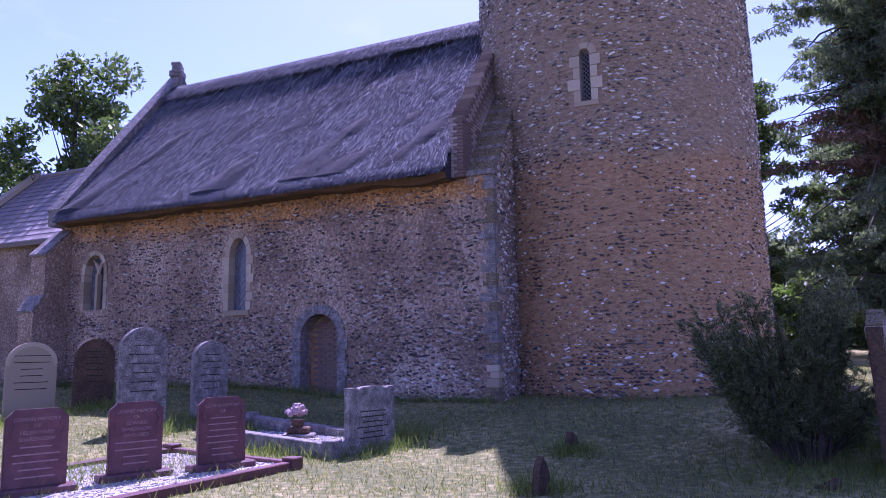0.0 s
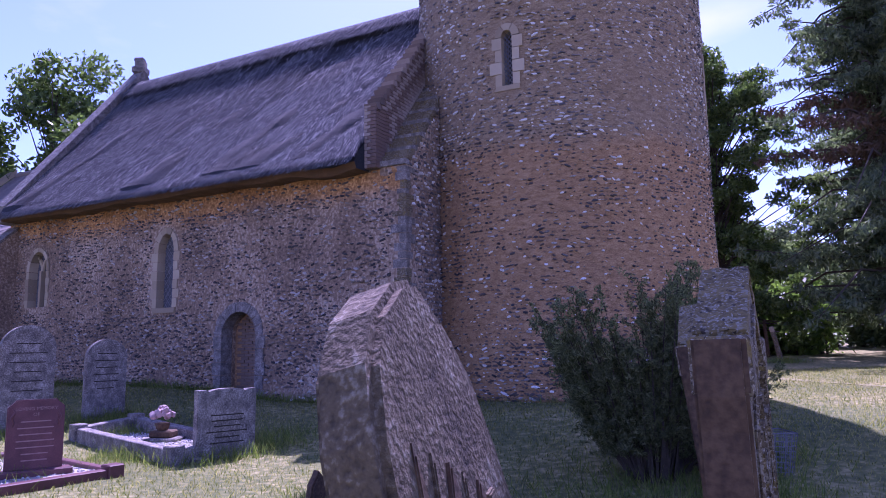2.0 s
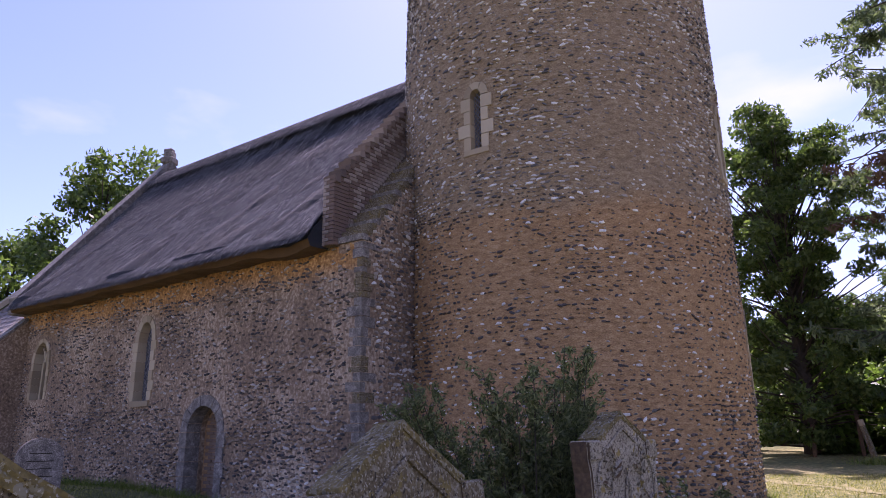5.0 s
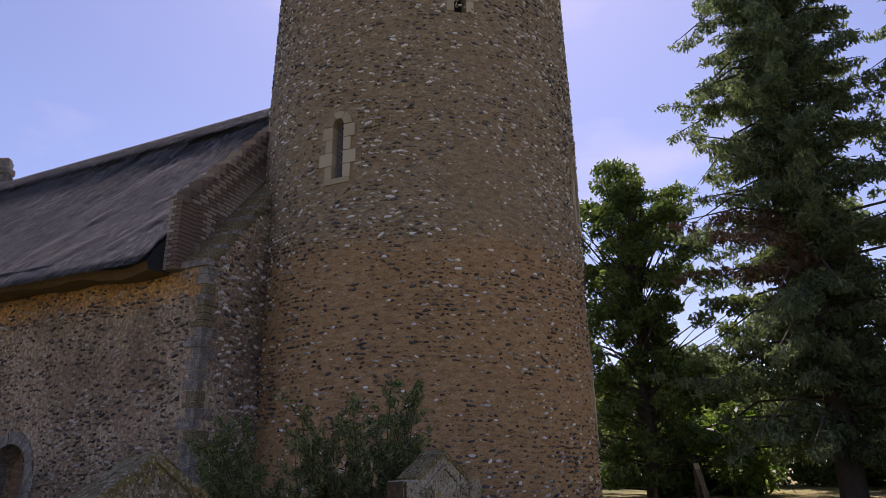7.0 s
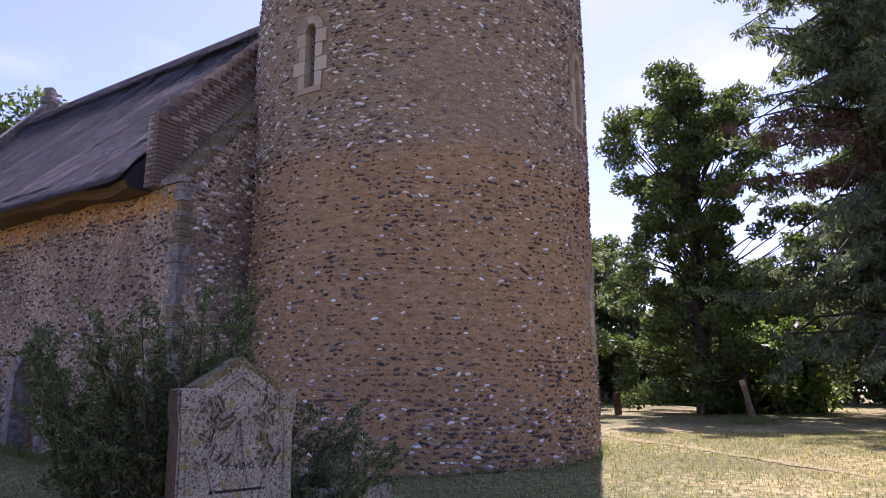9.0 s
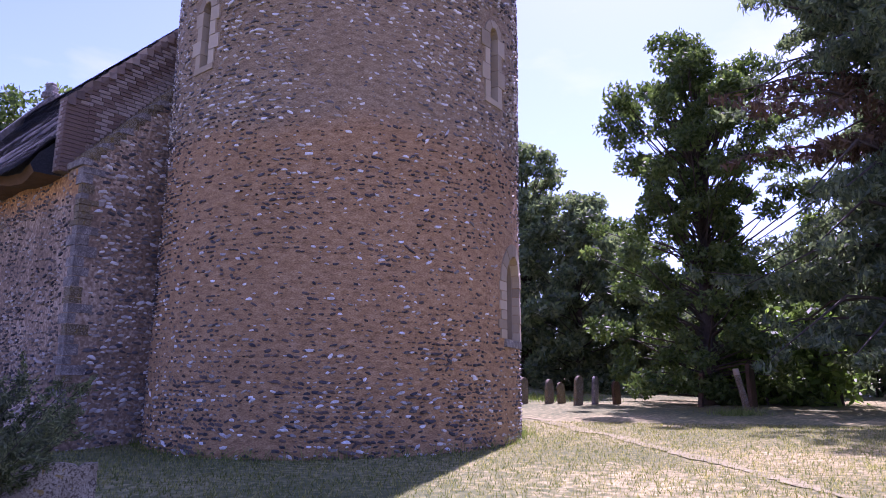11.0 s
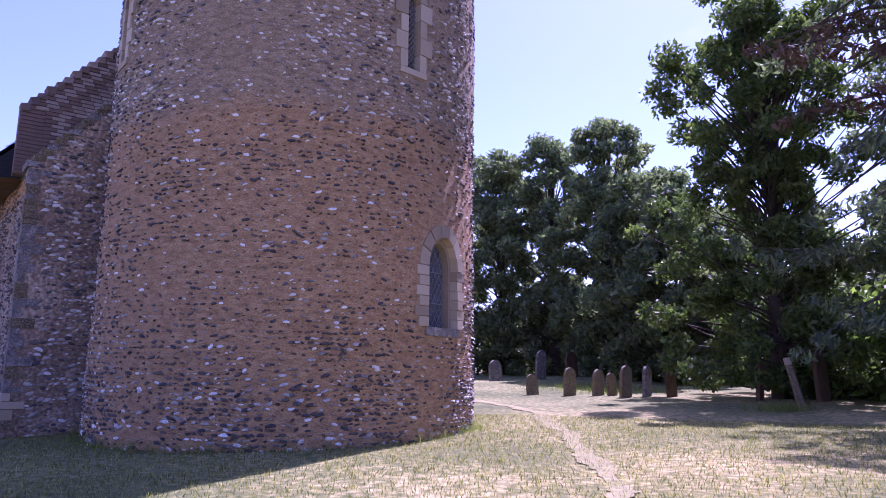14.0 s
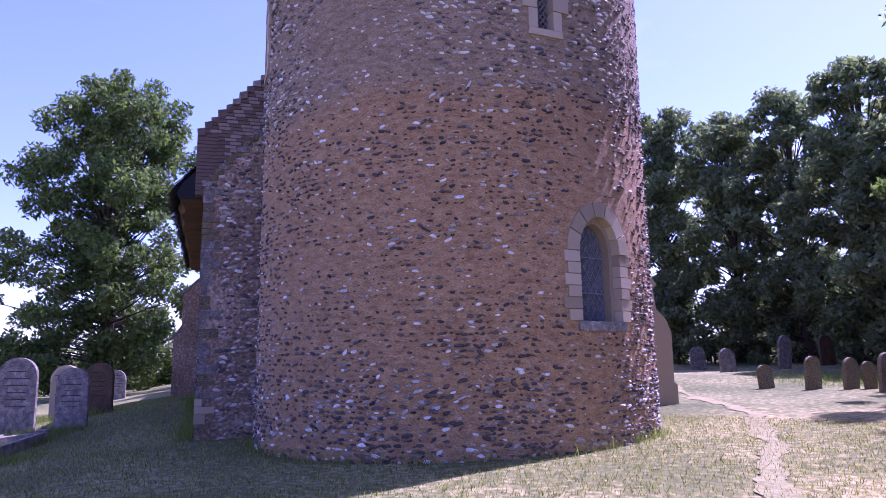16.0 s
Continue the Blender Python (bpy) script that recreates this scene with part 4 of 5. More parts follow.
# ---- thatch straws ----
def thatch_straws():
    rng = np.random.default_rng(8)
    n = 230000
    s = rng.uniform(0.45, 11.72, n)
    # straw paler than the coat crowds the lower slope and ridge as painted sun
    w = rng.uniform(0, 1, n) ** 1.35
    sun_streak = np.array([noise.noise(Vector((a * 0.8 + b * 4.4, b * 0.9, 4))) + 0.4 * noise.noise(Vector((a * 2.6 + b * 9.0, b * 3.0, 9))) for a, b in zip(s, w)])
    kept = (0.7 * sun_streak + 1.3 * (0.66 - w) + rng.normal(0, 0.25, n) > 0.0) | (w > 0.83)
    s, w = s[kept], w[kept]
    n = len(s)
    i = -0.48 + w * 4.2
    z = np.interp(i, [-0.54, -0.44, 0.2, 1.2, 2.3, 2.95, 3.02, 3.3, 3.55, 3.77], [5.04, 5.28, 6.02, 7.2, 8.55, 9.42, 9.66, 10.02, 10.2, 10.27]) - 0.02
    base = np.array(O[:]) + s[:, None] * np.array(U[:]) + i[:, None] * np.array(N[:]) + np.array([0, 0, 1.0]) * z[:, None]
    down = -np.array(N[:]) * 0.643 - np.array([0, 0, 0.766])
    out = -np.array(N[:]) * 0.766 + np.array([0, 0, 0.643])
    lng = rng.uniform(0.10, 0.34, n)[:, None]
    wid = rng.uniform(0.006, 0.017, n)[:, None]
    side = np.array(U[:]) * wid
    lift = rng.uniform(0.0, 0.055, n)[:, None]
    skew = np.array(U[:]) * rng.normal(0, 0.06, n)[:, None]
    a = base + out * 0.02
    b = base + down * lng + out * lift + skew
    V = np.stack([a - side, a + side, b + side * 0.6, b - side * 0.6], axis=1).reshape(-1, 3)
    me = bpy.data.meshes.new("straw")
    me.from_pydata(V.tolist(), [], np.arange(n * 4).reshape(-1, 4).tolist())
    me.materials.append(M_STRAW)
    ob = new("straw", me)
    ob.parent = bpy.data.objects["thatched_roof"]
    ob["kind"] = "stuff"
    ob["label"] = "weathered straw ends of the thatch, thickest on its sunlit parts"


M_STRAW = mat("straw_ends", [(0.01, 0.011, 0.014), (0.03, 0.033, 0.038), (0.06, 0.064, 0.071), (0.115, 0.12, 0.127), (0.5, 0.495, 0.48)], 0.9, 9, 1.0, 0.0, island=True)
thatch_straws()

# ---- graves ----
def slab_mesh(kind, w, h, d, bevel=0.012):
    bm = bmesh.new()
    prism(bm, outline(kind, w, h), -d / 2, d / 2, bevel)
    return bm


def slab_of(e):
    return next((c for c in e.children if c.name.startswith("slab")), e)


def words(text, parent, x, z, y, size, material, name="inscription"):
    cu = bpy.data.curves.new(name, "FONT")
    cu.body = text
    cu.size = size
    cu.align_x = "CENTER"
    cu.extrude = 0.002
    cu.materials.append(material)
    o = new(name, cu)
    o.matrix_basis = pose(x, y, z, 90, 0, 0)
    o.parent = slab_of(parent)
    return o


M_GILT = mat("faded_lettering", [(0.22, 0.13, 0.12), (0.32, 0.2, 0.18)], 20, 60, 0.8, 0.0)
M_CUT = mat("cut_letters", [(0.015, 0.013, 0.01), (0.045, 0.036, 0.022)], 20, 60, 0.95, 0.0)
M_LICHENED = crusted(mat("lichen_crusted_stone", [(0.06, 0.045, 0.018), (0.14, 0.105, 0.035), (0.22, 0.165, 0.06)], 7, 60, 1.0, 0.9), [(46, 0.56, (0.22, 0.195, 0.13)), (85, 0.6, (0.34, 0.31, 0.24)), (30, 0.62, (0.035, 0.026, 0.012))])
M_MOSS = mat("yellow_lichen", [(0.13, 0.10, 0.03), (0.25, 0.19, 0.05), (0.36, 0.29, 0.10)], 8, 40, 1.0, 0.5)


def grave(x, y, w, h, d, kind, material, label, turn, lean=(0, 0), bury=0.06):
    z = ground_z(x, y) - bury
    e = thing("headstone", (x, y, z), label, "gravestone", "gravestones")
    e.matrix_basis = pose(x, y, z, lean[0], lean[1], turn)
    bm = slab_mesh(kind, w, h + bury, d)
    # end faces take a darker brown than the carved face
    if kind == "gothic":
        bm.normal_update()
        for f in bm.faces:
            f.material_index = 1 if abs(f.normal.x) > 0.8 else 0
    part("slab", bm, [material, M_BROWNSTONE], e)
    return e


def bars(parent, w, z0, z1, n, y, material, seed):
    r = random.Random(seed)
    host = slab_of(parent)
    for k in range(n):
        bm = bmesh.new()
        hw = w * r.uniform(0.25, 0.45)
        z = z1 - (z1 - z0) * k / max(1, n - 1)
        box(bm, (-hw, y - 0.002, z), (hw, y + 0.004, z + 0.016))
        part("inscription_line", bm, material, host)


def old_round(x, y, w, h, turn, label, material, seed, d=0.11):
    e = grave(x, y, w, h, d, "round", material, label, turn)
    bm = bmesh.new()
    pts = outline("round", w, h + 0.06)[1:-1]
    inn = [(px * 0.86, 0.3 + (pz - 0.3) * 0.93) for px, pz in pts]
    for k in range(len(pts) - 1):
        q = [pts[k], pts[k + 1], inn[k + 1], inn[k]]
        hexa(bm, [(px, -d / 2 - 0.012, pz) for px, pz in q], [(px, -d / 2 + 0.01, pz) for px, pz in q])
    part("raised_border", bm, material, e)
    bars(e, w * 0.8, h * 0.4, h * 0.85, 6, -d / 2 - 0.001, M_CUT, seed)
    return e


old_round(-5.4, 12.5, 0.86, 1.74, 50, "tall grey round-topped headstone with a raised border", M_GREYSTONE, 1)
old_round(-8.35, 14.3, 0.9, 1.45, 40, "pale sunlit round-topped headstone with an incised border", M_STONE, 2)
old_round(-4.53, 13.42, 0.72, 1.37, 50, "grey round-topped headstone standing near the nave", M_GREYSTONE, 3)
old_round(-7.37, 14.85, 0.78, 1.37, 45, "dark round-topped headstone in the shade", M_BROWNSTONE, 4)
old_round(-17.5, 18.6, 0.8, 1.2, 50, "distant grey round-topped headstone under the trees", M_GREYSTONE, 5)

e = grave(-1.28, 10.62, 0.85, 0.91, 0.14, "scroll", M_GREYSTONE, "low grey scroll-topped headstone of a kerbed grave", 45)
bars(e, 0.7, 0.25, 0.62, 6, -0.071, M_CUT, 9)
bm = bmesh.new()
box(bm, (-0.5, -0.14, -0.05), (0.5, 0.14, 0.1), 0.015)
part("plinth", bm, M_GREYSTONE, e)


def red_stone(x, y, lines, seed):
    turn = 38
    z = ground_z(x, y)
    e = thing("headstone", (x, y, z), "polished red granite headstone with worn lettering on a plinth", "gravestone", "red granite gravestones")
    e.matrix_basis = pose(x, y, z, -2, 0, turn) @ Matrix.Scale(0.87, 4)
    bm = slab_mesh("notched", 0.68, 0.92, 0.1)
    bmesh.ops.translate(bm, verts=bm.verts, vec=(0, 0, 0.14))
    part("slab", bm, M_GRANITE, e)
    bm = bmesh.new()
    box(bm, (-0.46, -0.15, -0.06), (0.46, 0.15, 0.15), 0.02)
    part("plinth", bm, M_GRANITE, e)
    for sx in (-1, 1):
        bm = bmesh.new()
        tube(bm, [(sx * 0.28, -0.052, 0.95), (sx * 0.25, -0.055, 0.9), (sx * 0.29, -0.055, 0.83), (sx * 0.26, -0.055, 0.76), (sx * 0.28, -0.052, 0.7)], [0.008, 0.014, 0.018, 0.014, 0.006], 5)
        part("carved_scroll", bm, M_GRANITE, e)
    zz = 0.92
    for t in lines:
        words(t, e, 0, zz, -0.052, 0.062, M_GILT)
        zz -= 0.078
    bars(e, 0.6, 0.26, zz, max(2, int((zz - 0.26) / 0.075) + 1), -0.0525, M_GILT, seed)


red_stone(-4.5, 7.7, ["LOVING MEMORY", "OF", "HELEN MARY", "SHARDALOW"], 1)
red_stone(-3.8, 8.5, ["LOVING MEMORY", "OF", "EDWARD", "SHARDALOW", "WHO DIED"], 2)
red_stone(-2.97, 9.05, ["LOVING MEMORY", "OF"], 3)


def kerb_set(name, corner, a_dir, a_len, b_dir, b_len, wide, high, material, label, chips, seed):
    """A grave kerb on the ground with stone chips inside."""
    A, B = Vector((*a_dir, 0)).normalized(), Vector((*b_dir, 0)).normalized()
    c = Vector((*corner, 0))
    mid = c + A * a_len / 2 + B * b_len / 2
    z = ground_z(mid.x, mid.y)
    e = thing(name, (mid.x, mid.y, z), label, "grave kerb", "grave kerbs")
    inv = Matrix.Translation(-Vector((mid.x, mid.y, z)))
    def rail(p, q, nm="kerb_rail"):
        d = (q - p).normalized()
        n = Vector((-d.y, d.x, 0)) * wide / 2
        bm = bmesh.new()
        lo = [p - n, q - n, q + n, p + n]
        hexa(bm, [inv @ Vector((v.x, v.y, ground_z(v.x, v.y) - 0.08)) for v in lo], [inv @ Vector((v.x, v.y, max(ground_z(v.x, v.y), z - 0.05) + high)) for v in lo])
        bmesh.ops.bevel(bm, geom=bm.edges[:], offset=0.01, segments=1, affect="EDGES")
        part(nm, bm, material, e)
    pts = [c, c + A * a_len, c + A * a_len + B * b_len, c + B * b_len]
    for k in range(4):
        p, q = pts[k], pts[(k + 1) % 4]
        d = (q - p).normalized() * wide / 2
        rail(p + d * 1.1, q - d * 1.1)
        bm = bmesh.new()
        v = inv @ Vector((p.x, p.y, max(ground_z(p.x, p.y), z - 0.05)))
        t = math.degrees(math.atan2(A.y, A.x))
        box(bm, (-wide * 0.75, -wide * 0.75, -0.1), (wide * 0.75, wide * 0.75, high + 0.05), 0.012, pose(v.x, v.y, v.z, 0, 0, t))
        part("corner_block", bm, material, e)
    r = random.Random(seed)
    V, F = [], []
    bm = bmesh.new()
    lo = [c + A * 0.03 + B * 0.03, c + A * (a_len - 0.03) + B * 0.03, c + A * (a_len - 0.03) + B * (b_len - 0.03), c + A * 0.03 + B * (b_len - 0.03)]
    hexa(bm, [inv @ Vector((v.x, v.y, z - 0.1)) for v in lo], [inv @ Vector((v.x, v.y, z + high * 0.55)) for v in lo])
    part("chippings_bed", bm, M_GRAVEL, e)
    for k in range(chips):
        p = inv @ (c + A * r.uniform(0.08, a_len - 0.08) + B * r.uniform(0.08, b_len - 0.08))
        p.z = high * 0.55
        vs, fs = SHAPES[k % 8]
        o = len(V)
        V += (vs * r.uniform(0.012, 0.026) + np.array(p[:])).tolist()
        F += [[q + o for q in f] for f in fs]
    ob = raw("stone_chippings", V, F, M_GRAVEL, e)
    ob["kind"] = "stuff"
    ob["label"] = "pale stone chippings covering the grave"
    return e


kerb_set("grave_kerb", (-1.76, 10.1), (-0.79, 0.61), 2.95, (0.61, 0.79), 0.92, 0.14, 0.2, M_GREYSTONE, "low weathered stone grave kerb filled with pale chippings", 1500, 1)
kerb_set("grave_kerb", (-2.14, 9.28), (-0.84, 0.55), 2.4, (-0.55, -0.84), 3.2, 0.13, 0.1, M_GRANITE, "red granite grave kerb filled with gravel and weeds", 1500, 2)


def flower_pot(x, y):
    z = ground_z(x, y) + 0.12
    e = thing("flower_urn", (x, y, z), "dark stone flower urn with faded silk flowers on chippings", "urn")
    bm = bmesh.new()
    box(bm, (-0.26, -0.2, -0.06), (0.26, 0.2, 0.05), 0.02)
    part("base", bm, M_GREYSTONE, e)
    bm = bmesh.new()
    box(bm, (-0.17, -0.13, 0.05), (0.17, 0.13, 0.15), 0.02)
    part("block", bm, M_BROWNSTONE, e)
    bm = bmesh.new()
    tube(bm, [(-0.02, 0, 0.14), (-0.02, 0, 0.2), (-0.02, 0, 0.26)], [0.07, 0.1, 0.11], 10)
    vase = part("vase", bm, M_BROWNSTONE, e)
    r = random.Random(4)
    for k in range(26):
        bm = bmesh.new()
        a, el = r.uniform(0, 6.28), r.uniform(0.1, 1.5)
        c = Vector((math.cos(a) * math.cos(el), math.sin(a) * math.cos(el), math.sin(el))) * r.uniform(0.1, 0.19)
        bmesh.ops.create_icosphere(bm, subdivisions=1, radius=0.045, matrix=Matrix.Translation(c + Vector((-0.02, 0, 0.3))))
        for v in bm.verts:
            v.co += Vector((r.uniform(-.015, .015), r.uniform(-.015, .015), r.uniform(-.015, .015)))
        part("flower_head", bm, M_FLOWER, vase)


flower_pot(-2.45, 11.3)


def leaf_relief(parent, x, z, y, length, ang, material):
    bm = bmesh.new()
    pts = []
    for k in range(7):
        u = k / 6
        w = 0.16 * length * math.sin(math.pi * u) + 0.003
        pts.append((u * length, w, 0.5 * math.sin(u * 2) * 0.1 * length))
    ca, sa = math.cos(ang), math.sin(ang)
    def tr(px, pz, py):
        return (x + px * ca - pz * sa, y + py, z + px * sa + pz * ca)
    for (u0, w0, b0), (u1, w1, b1) in zip(pts, pts[1:]):
        q = [tr(u0, b0 - w0, 0.004), tr(u1, b1 - w1, 0.004), tr(u1, b1, -0.02), tr(u0, b0, -0.02)]
        bm.faces.new([bm.verts.new(v) for v in q])
        q = [tr(u0, b0, -0.02), tr(u1, b1, -0.02), tr(u1, b1 + w1, 0.004), tr(u0, b0 + w0, 0.004)]
        bm.faces.new([bm.verts.new(v) for v in q])
    bmesh.ops.remove_doubles(bm, verts=bm.verts, dist=0.0005)
    part("carved_leaf", bm, material, slab_of(parent))
    # the cut ground beside the leaf: groove shade painted as a flat dark patch
    bm = bmesh.new()
    ring = [tr(u, b - w * 1.25 - 0.012, -0.0015) for u, w, b in pts] + [tr(u, b + w * 0.5, -0.0015) for u, w, b in pts[::-1]]
    bm.faces.new([bm.verts.new(v) for v in ring])
    part("carved_recess", bm, M_BROWNSTONE, slab_of(parent))


def gabled(x, y, w, h, d, turn, lean, label, seed, lines=(), stone=M_OLDSTONE):
    e = grave(x, y, w, h, d, "gothic", stone, label, turn, lean)
    r = random.Random(seed)
    top = h + 0.06
    # raking coping, worn and lichened
    for sd in (-1, 1):
        bm = bmesh.new()
        q = [(sd * 0.37 * w, top - 0.25 * w), (0, top - 0.02), (0, top + 0.025), (sd * 0.38 * w, top - 0.205 * w)]
        hexa(bm, [(px, -d / 2 - 0.005, pz) for px, pz in q], [(px, d / 2 + 0.005, pz) for px, pz in q])
        bmesh.ops.subdivide_edges(bm, edges=bm.edges[:], cuts=4, use_grid_fill=True)
        for v in bm.verts:
            v.co += Vector((r.uniform(-.004, .004), r.uniform(-.004, .004), r.uniform(-.006, .006)))
        part("coping", bm, M_LICHENED, e)
        bm = bmesh.new()
        box(bm, (sd * w * 0.43 - 0.075 * w, -d / 2 - 0.018, top - 0.40 * w), (sd * w * 0.43 + 0.085 * w, d / 2 + 0.01, top - 0.225 * w), 0.012)
        # darker brown on the shoulder's end faces too
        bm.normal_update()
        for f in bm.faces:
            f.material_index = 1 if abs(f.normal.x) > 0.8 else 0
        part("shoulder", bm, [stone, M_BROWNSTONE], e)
        bm = bmesh.new()
        tube(bm, [(sd * w * 0.42, -d / 2 - 0.004, 0.1), (sd * w * 0.42, -d / 2 - 0.006, top - 0.5 * w), (sd * w * 0.3, -d / 2 - 0.006, top - 0.32 * w), (0, -d / 2 - 0.006, top - 0.12 * w)], [0.012] * 4, 5)
        part("edge_moulding", bm, stone, e)
        # pocket of carved lilies
        for k in range(20):
            leaf_relief(e, sd * w * r.uniform(0.14, 0.33), top - w * r.uniform(0.34, 0.86), -d / 2 - 0.002, r.uniform(0.05, 0.12), r.uniform(0.4, 2.7), stone)
        bm = bmesh.new()
        tube(bm, [(sd * w * 0.2, -d / 2 - 0.008, top - 1.05 * w), (sd * w * 0.27, -d / 2 - 0.01, top - 0.8 * w), (sd * w * 0.2, -d / 2 - 0.008, top - 0.5 * w)], [0.008, 0.009, 0.005], 5)
        part("carved_stem", bm, stone, e)
    bm = bmesh.new()
    tube(bm, [(-0.1 * w, -d / 2 - 0.006, top - 1.0 * w), (-0.02 * w, -d / 2 - 0.008, top - 0.62 * w), (0, -d / 2 - 0.008, top - 0.5 * w), (0.02 * w, -d / 2 - 0.008, top - 0.62 * w), (0.1 * w, -d / 2 - 0.006, top - 1.0 * w)], [0.01] * 5, 5)
    part("carved_arch", bm, stone, e)
    zz = top - 0.86 * w
    for t in lines:
        words(t, e, 0, zz, -d / 2 - 0.001, 0.075 * w / 0.95 if len(t) > 4 else 0.13, M_CUT)
        zz -= 0.13
    bars(e, w * 0.8, 0.2, max(0.3, zz), 4, -d / 2 - 0.001, M_CUT, seed)
    # crusts of lichen
    for k in range(9):
        bm = bmesh.new()
        bmesh.ops.create_circle(bm, cap_ends=True, segments=9, radius=r.uniform(0.004, 0.011))
        for v in bm.verts:
            v.co *= r.uniform(0.6, 1.25)
        bmesh.ops.transform(bm, matrix=pose(w * r.uniform(-0.4, 0.4), -d / 2 - 0.004, top - w * r.uniform(0.3, 1.2), 90), verts=bm.verts)
        part("lichen_crust", bm, M_MOSS if k % 2 else M_STONE, e)
    return e


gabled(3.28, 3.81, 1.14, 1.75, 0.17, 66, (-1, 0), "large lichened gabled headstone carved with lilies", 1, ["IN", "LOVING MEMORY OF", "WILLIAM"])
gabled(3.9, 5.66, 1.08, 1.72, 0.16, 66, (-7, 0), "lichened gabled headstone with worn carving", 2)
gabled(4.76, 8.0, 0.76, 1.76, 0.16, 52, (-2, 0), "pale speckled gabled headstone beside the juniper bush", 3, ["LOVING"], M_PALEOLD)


def leaning_stone():
    x, y = 2.42, 2.58
    z = ground_z(x, y) - 0.14
    e = thing("headstone", (x, y, z), "leaning weathered headstone with a broken flaking top", "gravestone", "gravestones")
    e.matrix_basis = pose(x, y, z, -15, 0, 70) @ Matrix.Diagonal((1.05, 1.05, 1.12, 1.0))
    r = random.Random(3)
    bm = bmesh.new()
    prism(bm, [(-0.36, 0), (-0.36, 1.04), (-0.33, 1.1), (-0.315, 1.3), (-0.27, 1.45), (-0.18, 1.56), (-0.05, 1.63), (0.05, 1.645), (0.09, 1.6), (0.17, 1.53), (0.26, 1.4), (0.31, 1.22), (0.33, 1.1), (0.36, 1.04), (0.36, 0)], -0.08, 0.08, 0.022)
    part("slab", bm, M_DARKOLD, e)
    for k in range(6):
        bm = bmesh.new()
        x0 = -0.22 + 0.075 * k
        prism(bm, [(x0, 0.2), (x0 - 0.02, 1.0 + 0.06 * (k % 3)), (x0 + 0.02, 1.28 - 0.03 * k), (x0 + 0.05, 1.1), (x0 + 0.045, 0.2)], -0.088 - 0.003 * (k % 3), -0.07, 0.004)
        part("flaking_layer", bm, M_DARKOLD if k % 2 else M_BROWNSTONE, e)


leaning_stone()

e = grave(5.11, 9.41, 0.68, 0.66, 0.1, "scroll", M_PALEOLD, "small pale headstone with a hollowed top", 42)
words("GEORGE", e, 0.05, 0.36, -0.051, 0.075, M_CUT)
bars(e, 0.5, 0.12, 0.26, 2, -0.051, M_CUT, 12)


def stub(x, y, h, w, lean, label, seed):
    r = random.Random(seed)
    z = ground_z(x, y) - 0.08
    e = thing("footstone", (x, y, z), label, "footstone", "footstones")
    e.matrix_basis = pose(x, y, z, lean[0], lean[1], 50)
    bm = bmesh.new()
    prism(bm, [(-w / 2, 0), (-w / 2 * 0.95, h * 0.7), (-w * 0.2, h), (w * 0.15, h * 0.92), (w / 2, h * 0.6), (w / 2, 0)], -0.05, 0.05, 0.015)
    for v in bm.verts:
        v.co += Vector((r.uniform(-.008, .008), 0, r.uniform(-.01, .01)))
    part("slab", bm, M_BROWNSTONE, e)


stub(1.54, 9.85, 0.36, 0.22, (4, -14), "small dark leaning footstone in the grass", 1)
stub(0.72, 7.4, 0.44, 0.2, (0, 8), "dark pointed footstone in the grass", 2)
stub(3.6, 7.6, 0.3, 0.4, (60, 5), "fallen stone fragment under the bush", 3)


def wire_basket(x, y):
    z = ground_z(x, y)
    e = thing("wire_basket", (x, y, z), "rusty wire mesh basket standing in the grass", "basket")
    for k in range(4):
        bm = bmesh.new()
        for j in range(9):
            u = -0.2 + 0.4 * j / 8
            p = (u, -0.2) if k == 0 else (u, 0.2) if k == 1 else (-0.2, u) if k == 2 else (0.2, u)
            tube(bm, [(p[0] * 0.85, p[1] * 0.85, 0), (p[0] * 1.1, p[1] * 1.1, 0.42)], [0.004, 0.004], 4)
        for j in range(8):
            zz = 0.42 * (j + 0.5) / 8
            g = 0.85 + 0.25 * (j + 0.5) / 8
            a, b = ((-0.2, -0.2), (0.2, -0.2)) if k == 0 else ((-0.2, 0.2), (0.2, 0.2)) if k == 1 else ((-0.2, -0.2), (-0.2, 0.2)) if k == 2 else ((0.2, -0.2), (0.2, 0.2))
            tube(bm, [(a[0] * g, a[1] * g, zz), (b[0] * g, b[1] * g, zz)], [0.004, 0.004], 4)
        part("mesh_panel", bm, M_LEAD, e)
    bm = bmesh.new()
    q = [(-0.22, -0.22, 0.42), (0.22, -0.22, 0.42), (0.22, 0.22, 0.42), (-0.22, 0.22, 0.42), (-0.22, -0.22, 0.42)]
    tube(bm, q, [0.008] * 5, 5)
    part("rim", bm, M_LEAD, e)


wire_basket(5.25, 8.6)


# ---- far gravestones, post and fence ----
def far_stone(x, y, h, w, lean, label, material, seed):
    z = ground_z(x, y) - 0.05
    e = thing("headstone", (x, y, z), label, "gravestone", "far gravestones")
    e.matrix_basis = pose(x, y, z, lean[0], lean[1], 60 + seed * 7 % 20)
    part("slab", slab_mesh("round", w, h, 0.11), material, e)


